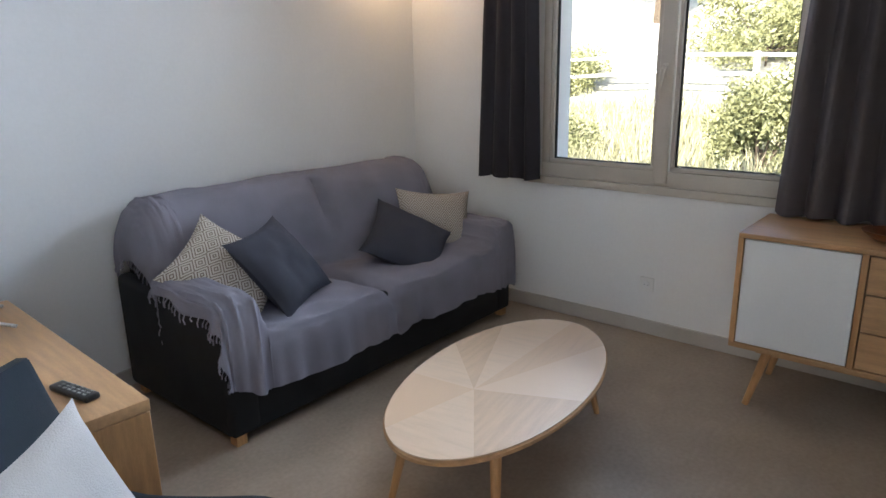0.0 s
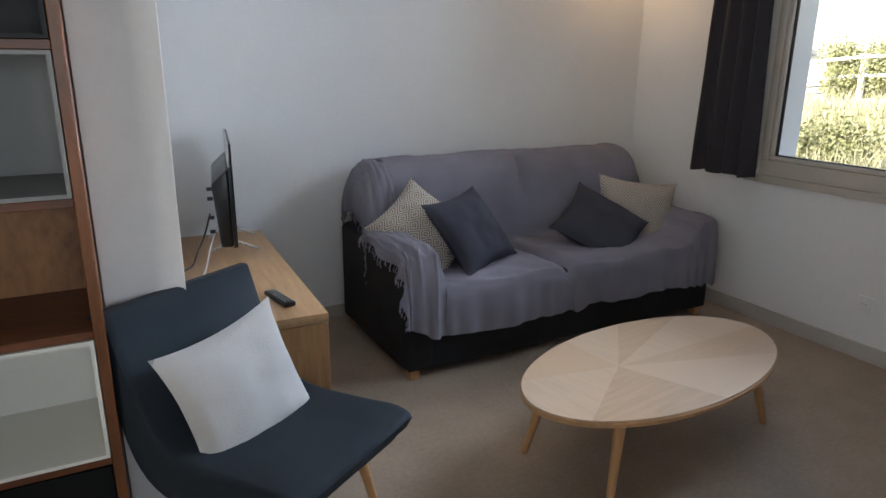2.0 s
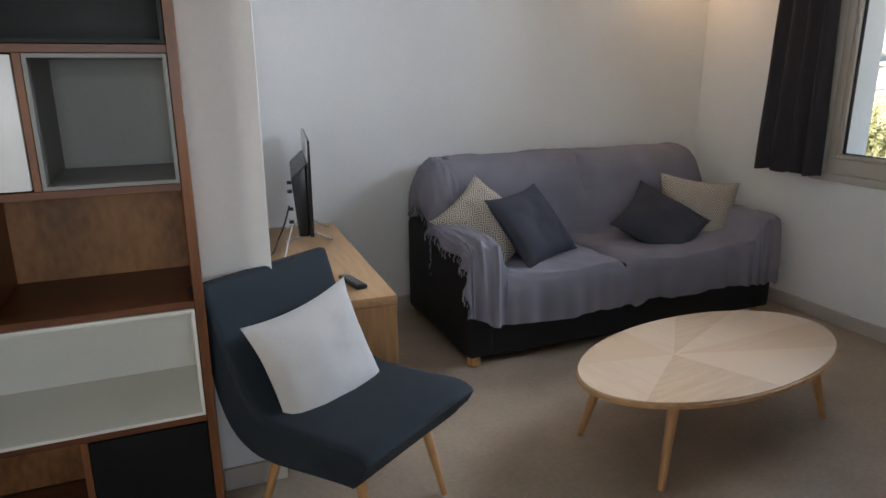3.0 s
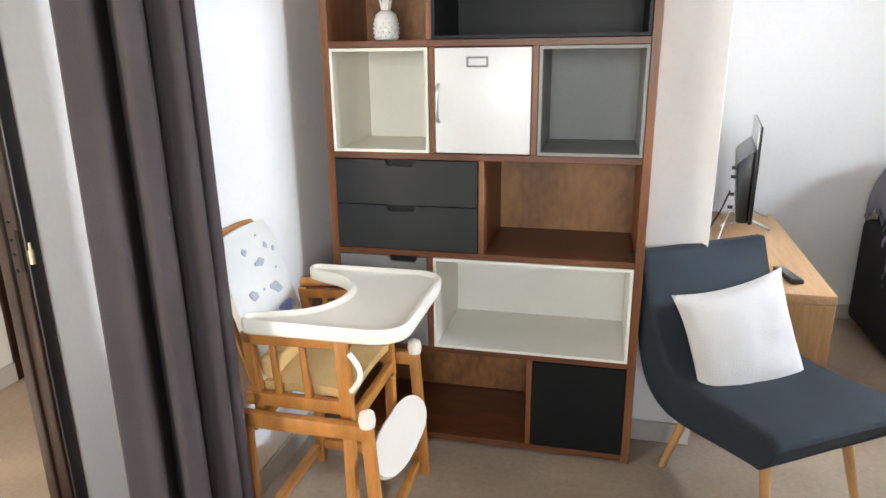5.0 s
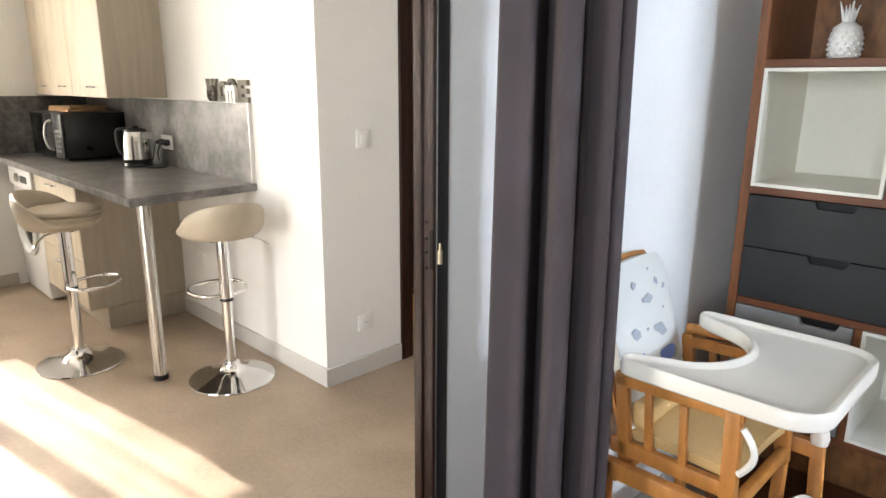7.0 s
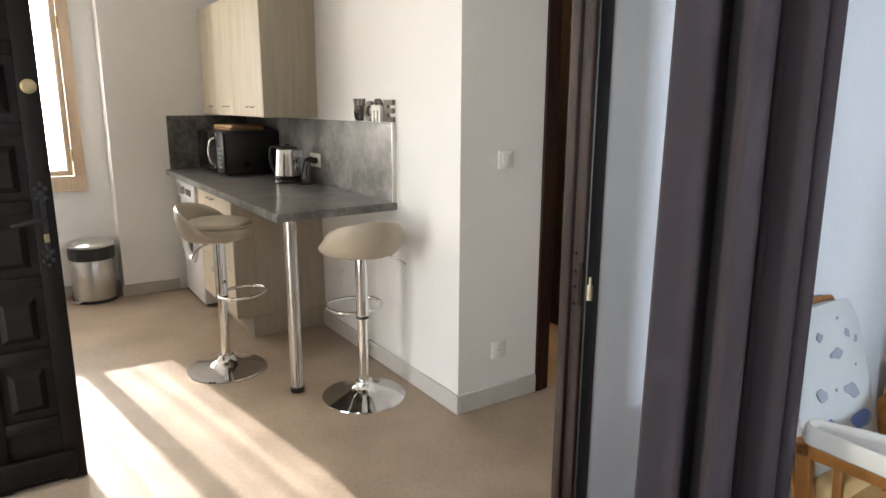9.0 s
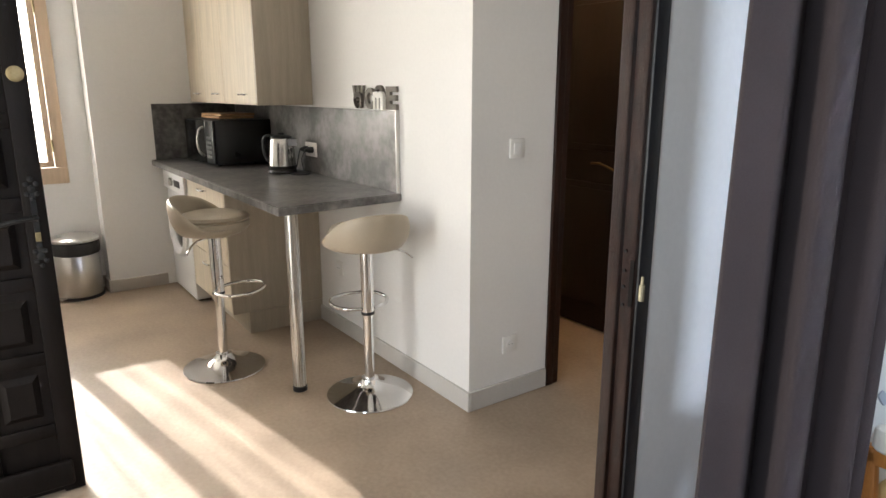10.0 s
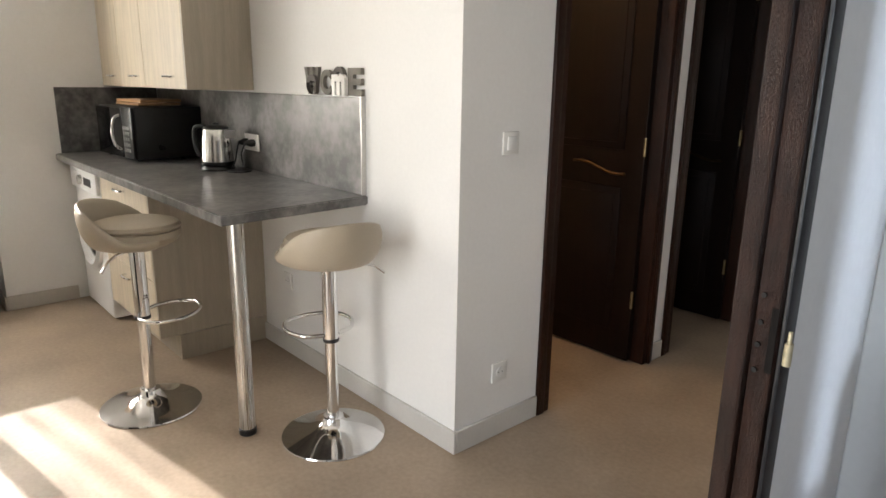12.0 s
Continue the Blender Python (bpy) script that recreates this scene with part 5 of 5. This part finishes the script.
socket("socket", pose(-1.50, -0.0292, 1.045), "white double socket with two black plugs", 2, 2)
socket("socket", pose(-1.226, -0.0095, 0.385), "white wall socket under the breakfast bar")
socket("socket", pose(0.0095, 0.225, 0.268, 0, 0, 90), "white wall socket near the wall corner")
socket("socket", pose(EX - 0.0095, 0.335, 0.285, 0, 0, -90), "white wall socket under the window")
sw = thing("light_switch", "white light switch on the wall corner", "switch", (0.0095, 0.24, 1.145), 90)
part("plate", box(-0.041, 0.0, -0.041, 0.041, 0.009, 0.041, 0.004, 2), PLATE, sw)
part("rocker", box(-0.022, -0.004, -0.024, 0.022, 0.0, 0.024, 0.002, 2), WHITEL, sw)
bm = B()
tube(bm, [catmull([(-1.536, -0.08, 1.045), (-1.54, -0.09, 1.0), (-1.545, -0.10, 0.95), (-1.55, -0.12, 0.915), (-1.57, -0.14, 0.912)], i / 16) for i in range(17)], 0.0035, 7)
tube(bm, [catmull([(-1.464, -0.08, 1.045), (-1.47, -0.10, 0.99), (-1.50, -0.08, 0.94), (-1.60, -0.05, 0.914), (-1.80, -0.045, 0.912), (-2.0, -0.045, 0.912)], i / 20) for i in range(21)], 0.0035, 7)
solo("appliance_cable", bm, BLACKP, "black cables from the double socket", "cable")

# word of loose letters on the splashback
sign = thing("word_sign", "grey and white wooden letters spelling a welcome", "sign", (-0.975, -0.0105, 1.294))
for chr_, x0, wd, h, up, fwd, mt in (("W", 0.0, 0.115, 0.112, 0.0, 0.0, LETTERG), ("e", 0.048, 0.078, 0.080, 0.0, 0.020, LETTERD), ("C", 0.135, 0.080, 0.100, 0.0, 0.004, LETTERG),
                                     ("O", 0.220, 0.085, 0.086, 0.026, -0.002, LETTERD), ("m", 0.245, 0.095, 0.082, 0.0, 0.019, LETTERW), ("E", 0.335, 0.092, 0.106, 0.0, 0.0, LETTERG)):
    cu = bpy.data.curves.new("letter", 'FONT')
    cu.body, cu.size, cu.extrude, cu.offset = chr_, 0.12, 0.008, 0.006
    tmp = bpy.data.objects.new("letter_tmp", cu)
    me = bpy.data.meshes.new_from_object(tmp)
    bpy.data.objects.remove(tmp)
    xs = [v.co.x for v in me.vertices]
    ys = [v.co.y for v in me.vertices]
    for v in me.vertices:
        fx = (v.co.x - min(xs)) / (max(xs) - min(xs))
        fy = (v.co.y - min(ys)) / (max(ys) - min(ys))
        v.co = (x0 + fx * wd, -v.co.z - fwd, up + fy * h)
    me.materials.clear()
    me.materials.append(mt)
    o = new("letter", me)
    o.parent = sign


# bar stools
def bar_stool(at, turn):
    s = thing("bar_stool", "taupe low-backed bar stool on a chrome disc foot", "stool", at, turn, group="bar stools")
    part("foot_disc", lathe(B(), [(0.198, 0.0), (0.202, 0.003), (0.200, 0.008), (0.16, 0.018), (0.10, 0.034), (0.062, 0.052), (0.045, 0.066), (0.040, 0.082), (0.034, 0.084)], 64), CHROME, s)
    bm = B()
    rod(bm, (0, 0, 0.080), (0, 0, 0.42), 0.0235, seg=28)
    part("lower_column", bm, CHROME, s)
    bm = B()
    rod(bm, (0, 0, 0.40), (0, 0, 0.700), 0.029, seg=28)
    part("upper_column", bm, CHROME, s)
    part("collar", lathe(B(), [(0.030, 0.394), (0.031, 0.398), (0.031, 0.404), (0.030, 0.408)], 28), BLACKP, s)
    bm = B()
    pts = [(-0.028, 0.0, 0.42), (-0.095, -0.03, 0.42), (-0.135, -0.11, 0.425), (-0.10, -0.195, 0.43), (0.0, -0.225, 0.43), (0.10, -0.195, 0.43), (0.135, -0.11, 0.425), (0.095, -0.03, 0.42), (0.028, 0.0, 0.42)]
    tube(bm, [catmull(pts, i / 48) for i in range(49)], 0.0085, 10)
    part("foot_ring", bm, CHROME, s)
    bm = B()
    tube(bm, [(0.0, 0.0, 0.693), (-0.12, 0.03, 0.690), (-0.17, 0.04, 0.675), (-0.205, 0.048, 0.645)], 0.0055, 8)
    part("lever", bm, CHROME, s)

    # low shell round the back: a closed rounded section swept round the seat, tapering to its ends
    bm = B()
    rings = []
    for i in range(49):
        a = (i / 48 - 0.5) * 2 * radians(142)
        q = min(1.0, max(0.0, (abs(a) - radians(52)) / radians(56)))
        rise = (1 - q * q * (3 - 2 * q)) * (1 - 0.28 * min(1.0, abs(a) / radians(60)) ** 2)
        h = 0.040 + 0.135 * rise
        end = min(1.0, (1 - abs(a) / radians(142.5)) / 0.10) ** 0.5
        ring = []
        for k in range(18):
            b = 2 * math.pi * k / 18
            c, w = math.cos(b), math.sin(b)
            up = 0.5 - 0.5 * math.copysign(abs(c) ** 0.75, c)
            half = (0.017 + 0.004 * (1 - up)) * end
            r = 0.150 + 0.022 * math.sin(min(1.0, up * 1.6) * math.pi / 2) + 0.006 * up + half * math.copysign(abs(w) ** 0.8, w)
            z = 0.709 + h * up
            ring.append(bm.verts.new((r * math.sin(a), r * 0.97 * math.cos(a) + 0.018 * up * rise, z)))
        rings.append(ring)
    for p, q in zip(rings, rings[1:]):
        for k in range(18):
            bm.faces.new((p[k], p[(k + 1) % 18], q[(k + 1) % 18], q[k]))
    bm.faces.new(rings[0])
    bm.faces.new(rings[-1][::-1])
    part("backrest", bm, STOOL, s)
    part("seat_shell", lathe(B(), [(0.09, 0.705), (0.135, 0.710), (0.162, 0.725), (0.176, 0.747), (0.172, 0.769), (0.14, 0.777)], 48), STOOL, s)
    bm = lathe(B(), [(0.153, 0.773), (0.158, 0.783), (0.150, 0.798), (0.12, 0.807), (0.06, 0.805), (0.01, 0.803)], 48)
    for v in bm.verts:
        if v.co.y < 0:
            v.co.y *= 1.12
    part("seat_cushion", bm, STOOL, s)
    bm = B()
    tube(bm, [(0.156 * math.cos(2 * math.pi * i / 48), 0.156 * math.sin(2 * math.pi * i / 48) * (1.12 if i > 24 else 1), 0.785) for i in range(48)], 0.0035, 6, True)
    part("piping", bm, STOOL, s)
    part("mounting_plate", box(-0.08, -0.08, 0.697, 0.08, 0.08, 0.705, 0.003, 1), IRON, s)
    return s


bar_stool((-0.405, -0.272, 0), -98)
bar_stool((-1.10, -0.735, 0), 141)

# pedal bin
pb = thing("pedal_bin", "round brushed steel pedal bin with black liner showing", "bin", (-2.875, -1.165, 0), 35)
part("drum", lathe(B(), [(0.138, 0.022), (0.141, 0.026), (0.141, 0.30), (0.138, 0.304)], 44), SATIN, pb)
part("base_ring", lathe(B(), [(0.140, 0.0), (0.147, 0.004), (0.147, 0.020), (0.139, 0.0218)], 44), BLACKP, pb)
bm = lathe(B(), [(0.139, 0.305), (0.1465, 0.31), (0.150, 0.35), (0.148, 0.385), (0.14, 0.392)], 60)
for v in bm.verts:
    a = math.atan2(v.co.y, v.co.x)
    k = 1 + 0.012 * math.sin(a * 17) + 0.008 * math.sin(a * 29 + 1)
    v.co.x *= k
    v.co.y *= k
part("liner", bm, BAG, pb, "black liner folded over the rim")
part("lid", lathe(B(), [(0.146, 0.393), (0.150, 0.398), (0.149, 0.412), (0.13, 0.426), (0.07, 0.438), (0.01, 0.441)], 44), SATIN, pb)
part("pedal", box(-0.035, -0.185, 0.018, 0.035, -0.14, 0.028, 0.004, 2), SATIN, pb)

# kitchen window
kw = thing("window_2", "beige wooden kitchen window filled with sunlight", "window", kind="structure")
bm = B()
c0, c1 = KY0 - 0.07, KY1 + 0.068
for q in ((c0, KZ0 - 0.105, c1, KZ0 + 0.004), (c0, KZ1 - 0.004, c1, KZ1 + 0.10), (c0, KZ0 + 0.004, KY0 + 0.004, KZ1 - 0.004), (KY1 - 0.004, KZ0 + 0.004, c1, KZ1 - 0.004)):
    bx(bm, KW + 0.0008, q[0], q[1], KW + 0.026, q[2], q[3], 0.006, 2)
part("casing", bm, WINWOOD, kw)
mid = -1.625
for y0, y1 in ((mid + 0.004, KY1 - 0.006), (KY0 + 0.006, mid - 0.004)):
    bm = B()
    za, zb, w = KZ0 + 0.006, KZ1 - 0.006, 0.038
    for q in ((y0, za, y1, za + w), (y0, zb - w, y1, zb), (y0, za + w, y0 + w, zb - w), (y1 - w, za + w, y1, zb - w)):
        bx(bm, KW - 0.035, q[0], q[1], KW + 0.012, q[2], q[3], 0.004, 2)
    s = part("sash", bm, WINWOOD, kw)
    p = part("pane", box(KW - 0.018, y0 + w, za + w, KW - 0.013, y1 - w, zb - w), GLASS, s, smooth=False)
    p.visible_shadow = False
for y0, y1 in ((mid + 0.045, KY1 - 0.048), (KY0 + 0.048, mid - 0.045)):
    net = thing("net_curtain", "white gathered net curtain on the window sash", "curtain")
    def net_at(u, v, a=y0, b=y1):
        g = 0.0035 * math.sin(u * 70 + 1.5 * math.sin(u * 9)) + 0.002 * math.sin(u * 131)
        return (KW + 0.001 + g, a + (b - a) * u, KZ0 + 0.03 + (KZ1 - KZ0 - 0.06) * v)
    bm = B()
    rows_ = [[bm.verts.new(net_at(i / 90, j / 4)) for j in range(5)] for i in range(91)]
    for i in range(90):
        for j in range(4):
            bm.faces.new((rows_[i][j], rows_[i + 1][j], rows_[i + 1][j + 1], rows_[i][j + 1]))
    part("net", bm, VOILE, net)
    for z in (KZ0 + 0.028, KZ1 - 0.028):
        bm = B()
        rod(bm, (KW + 0.006, y0 - 0.006, z), (KW + 0.006, y1 + 0.006, z), 0.004, seg=10)
        part("rod", bm, PLATE, net)
for zz in (1.02, 1.90):
    bm = B()
    rod(bm, (KW + 0.032, KY1 - 0.006, zz - 0.04), (KW + 0.032, KY1 - 0.006, zz + 0.04), 0.007)
    part("hinge", bm, BRASS, kw, "brass hinge")

# entrance door: heavy dark leaf with raised panels, standing open
ed = thing("door_1", "heavy black-brown carved panel door standing open", "door", (-0.345, -2.415, 0.004), kind="structure")
LW, LH = 0.945, 2.08
part("leaf", box(-0.045, 0.0, 0.0, -0.008, LW, LH, 0.002, 1), BLACKDOOR, ed)
cols = [LW - 0.065 - 0.170 - k * 0.235 for k in range(4)]
rows = [0.265 + k * 0.262 for k in range(7)]
# stiles and rails stand proud between the panels
for y in [LW - 0.065] + [c - 0.065 for c in cols]:
    part("stile", box(-0.0075, max(0.0, y), 0.0, 0.006, min(LW, y + 0.065), LH, 0.003, 2), BLACKDOOR, ed)
for c in cols:
    for z in [r - 0.046 for r in rows] + [rows[-1] + 0.216]:
        part("rail", box(-0.0075, c + 0.0005, z, 0.0055, c + 0.1695, z + 0.046 if z < rows[-1] + 0.1 else LH, 0.003, 2), BLACKDOOR, ed)
    for r in rows:
        bm = box(-0.0075, c + 0.028, r + 0.030, 0.010, c + 0.142, r + 0.186)
        for v in bm.verts:
            if v.co.x > 0:
                v.co.y += 0.020 if v.co.y < c + 0.08 else -0.020
                v.co.z += 0.020 if v.co.z < r + 0.1 else -0.020
        part("raised_panel", bm, BLACKDOOR, ed, smooth=False)
part("weather_bar", box(0.0062, 0.03, 0.03, 0.030, LW - 0.03, 0.125, 0.012, 3), BLACKDOOR, ed)
part("lock_cylinder", lathe(B(), [(0.024, 0.0), (0.024, 0.006), (0.017, 0.009), (0.008, 0.010)], 24, (0.006, LW - 0.032, 1.43), pose(0, 0, 0, 0, 90, 0)), BRASS, ed, "round brass lock")
bm = B()
for z in (1.075, 0.855):
    for dy, dz_, r in ((0, 0, 0.012), (0.014, 0.016, 0.008), (-0.014, 0.016, 0.008), (0.014, -0.016, 0.008), (-0.014, -0.016, 0.008), (0, 0.032, 0.009), (0, -0.032, 0.007)):
        lathe(bm, [(r, 0.0), (r, 0.003), (r * 0.4, 0.005)], 12, (0.006, LW - 0.034 + dy, z + dz_), pose(0, 0, 0, 0, 90, 0))
bx(bm, 0.006, LW - 0.042, 0.86, 0.009, LW - 0.026, 1.07)
part("escutcheon", bm, IRON, ed, "pierced black iron lock plate")
bm = B()
rod(bm, (0.009, LW - 0.034, 0.985), (0.045, LW - 0.034, 0.985), 0.008)
tube(bm, [(0.045, LW - 0.03, 0.985), (0.05, LW - 0.06, 0.988), (0.05, LW - 0.10, 0.982), (0.046, LW - 0.135, 0.975)], 0.008, 8)
part("door_handle", bm, IRON, ed, "black iron lever handle")
part("keyhole_plate", box(0.0092, LW - 0.042, 0.905, 0.012, LW - 0.026, 0.935, 0.001, 1), BRASS, ed)

# ---- outside ----
def hill(x, y):
    d = max(0.0, x - 6.4)
    z = -0.20 + 0.05 * min(d, 13.0) + 0.34 * max(0.0, d - 13.0) - 0.10 * max(0.0, d - 60)
    z = min(z, 13 + 0.02 * d)
    return z + (noise.noise((x * 0.12, y * 0.12, 0)) * 0.8 + noise.noise((x * 0.5, y * 0.5, 3)) * 0.12) * min(1, d / 8) if d > 0 else -0.20


bm = B()
xs = [-400, -150, -60, -25, -10, -3.5] + [6.4 + 0.7 * k for k in range(24)] + [23.2 + 2.5 * k for k in range(1, 24)] + [120, 200, 400]
ys = [-400, -160, -80, -50] + [-36 + 1.6 * k for k in range(46)] + [50, 80, 160, 400]
G = [[bm.verts.new((x, y, hill(x, y))) for y in ys] for x in xs]
for i in range(len(xs) - 1):
    for j in range(len(ys) - 1):
        bm.faces.new((G[i][j], G[i + 1][j], G[i + 1][j + 1], G[i][j + 1]))
solo("ground", bm, GROUND, "dry grassy hillside rising behind the house", "ground", "structure")


def tufts(seed, count, x0, x1, y0, y1, h0, h1):
    rnd = random.Random(seed)
    vs, fs = [], []
    for k in range(count):
        x, y = x0 + (x1 - x0) * rnd.random() ** 1.4, rnd.uniform(y0, y1)
        z = hill(x, y) - 0.01
        a, h, w = rnd.uniform(0, 6.28), rnd.uniform(h0, h1), rnd.uniform(0.008, 0.02)
        dx, dy = math.cos(a) * w, math.sin(a) * w
        bxx, byy = rnd.uniform(-0.2, 0.2) * h, rnd.uniform(-0.2, 0.2) * h
        i = len(vs)
        vs += [(x - dx, y - dy, z), (x + dx, y + dy, z), (x + bxx + dx * 0.6, y + byy + dy * 0.6, z + h * 0.6), (x + bxx - dx * 0.6, y + byy - dy * 0.6, z + h * 0.6), (x + 2.2 * bxx, y + 2.2 * byy, z + h)]
        fs += [(i, i + 1, i + 2, i + 3), (i + 3, i + 2, i + 4)]
    me = bpy.data.meshes.new("grass")
    me.from_pydata(vs, [], fs)
    me.materials.append(GRASSM)
    return tagged(new("grass", me), "tall yellow-green grass on the slope outside", "grass", "", "stuff")


tufts(5, 26000, 7.5, 17, -3, 12, 0.25, 0.75)


def bush(seed, x, y, r, h, label, category="bush", trunk=False, leaves=2600, size=0.06):
    rnd = random.Random(seed)
    zb = hill(x, y)
    t = thing("tree" if trunk else "bush", label, category, (x, y, zb - 0.05))
    lift = h * 0.4 if trunk else 0.0
    bm = B()
    clumps = []
    rod(bm, (0, 0, 0), (0.05, 0.0, lift + h * 0.35), 0.05 * h if trunk else 0.03, 0.025, 8)
    for k in range(12):
        a = rnd.uniform(0, 6.28)
        e = rnd.uniform(0.15, 1.0)
        p = Vector((math.cos(a) * r * 0.68 * rnd.uniform(0.4, 1), math.sin(a) * r * 0.68 * rnd.uniform(0.4, 1), lift + (h - lift) * (0.12 + 0.75 * e) * rnd.uniform(0.75, 1)))
        rod(bm, (0.02, 0, lift + h * 0.15), p, 0.02, 0.006, 6)
        clumps.append((p, r * rnd.uniform(0.28, 0.5)))
    part("trunk" if trunk else "stems", bm, BARK, t)
    vs, fs = [], []
    for k in range(int(leaves * 2.4)):
        p, cr = rnd.choice(clumps)
        d = Vector((rnd.gauss(0, 1), rnd.gauss(0, 1), rnd.gauss(0, 0.8))).normalized() * cr * rnd.random() ** 0.45
        q = p + d
        if q.z < 0.03:
            q.z = 0.03
        u = Vector((rnd.gauss(0, 1), rnd.gauss(0, 1), rnd.gauss(0, 1))).normalized()
        w = u.cross(Vector((rnd.gauss(0, 1), rnd.gauss(0, 1), rnd.gauss(0, 1)))).normalized()
        s = size * rnd.uniform(0.35, 0.85)
        i = len(vs)
        vs += [q - u * s, q + w * s * 0.45 - u * 0.1 * s, q + u * s, q - w * s * 0.45 - u * 0.1 * s]
        fs.append((i, i + 1, i + 2, i + 3))
    me = bpy.data.meshes.new("crown")
    me.from_pydata(vs, [], fs)
    me.materials.append(LEAF)
    o = new("crown", me)
    o.parent = t
    o["kind"] = "stuff"
    return t


bush(1, 11.6, 1.25, 0.95, 1.9, "dense green bush with sunlit leaves outside the window", leaves=5200)
bush(2, 12.0, 4.6, 0.9, 0.9, "low sunlit shrub on the grassy slope", leaves=3000)
bush(3, 20.5, 13.5, 2.2, 3.2, "broad green shrub high on the slope", leaves=4200, size=0.11)
bush(4, 22.0, 4.0, 2.4, 2.6, "broad green shrub behind the fence", leaves=4200, size=0.11)
bush(5, 19.5, 8.5, 1.3, 1.2, "small rounded shrub by the fence", leaves=2600, size=0.08)
bush(6, 27.0, 9.0, 2.6, 5.5, "slender green tree on the hillside", "tree", True, leaves=5200, size=0.14)
bush(7, 28.0, 19.0, 3.0, 6.0, "bushy green tree on the hillside", "tree", True, leaves=5200, size=0.14)
bush(8, 26.0, -2.0, 2.8, 4.5, "leafy tree beyond the garden", "tree", True, leaves=5200, size=0.14)
bush(9, 13.0, 8.0, 0.8, 0.7, "low yellow-green shrub in the grass", leaves=2200)
bush(10, 32.0, 27.0, 3.4, 5.0, "dark green tree up the hill", "tree", True, leaves=4200, size=0.16)

fence = thing("fence", "white painted rail fence across the slope", "fence")
for k in range(9):
    y = 1.0 + 2.4 * k
    z = hill(19, y)
    part("post", box(18.94, y - 0.06, z - 0.1, 19.06, y + 0.06, z + 1.05, 0.01, 1), FENCEW, fence)
    if k < 8:
        z2 = hill(19, y + 2.4)
        for up in (0.55, 0.98):
            bm = B()
            rod(bm, (19.0, y, z + up), (19.0, y + 2.4, z2 + up), 0.045, seg=8)
            part("rail", bm, FENCEW, fence)
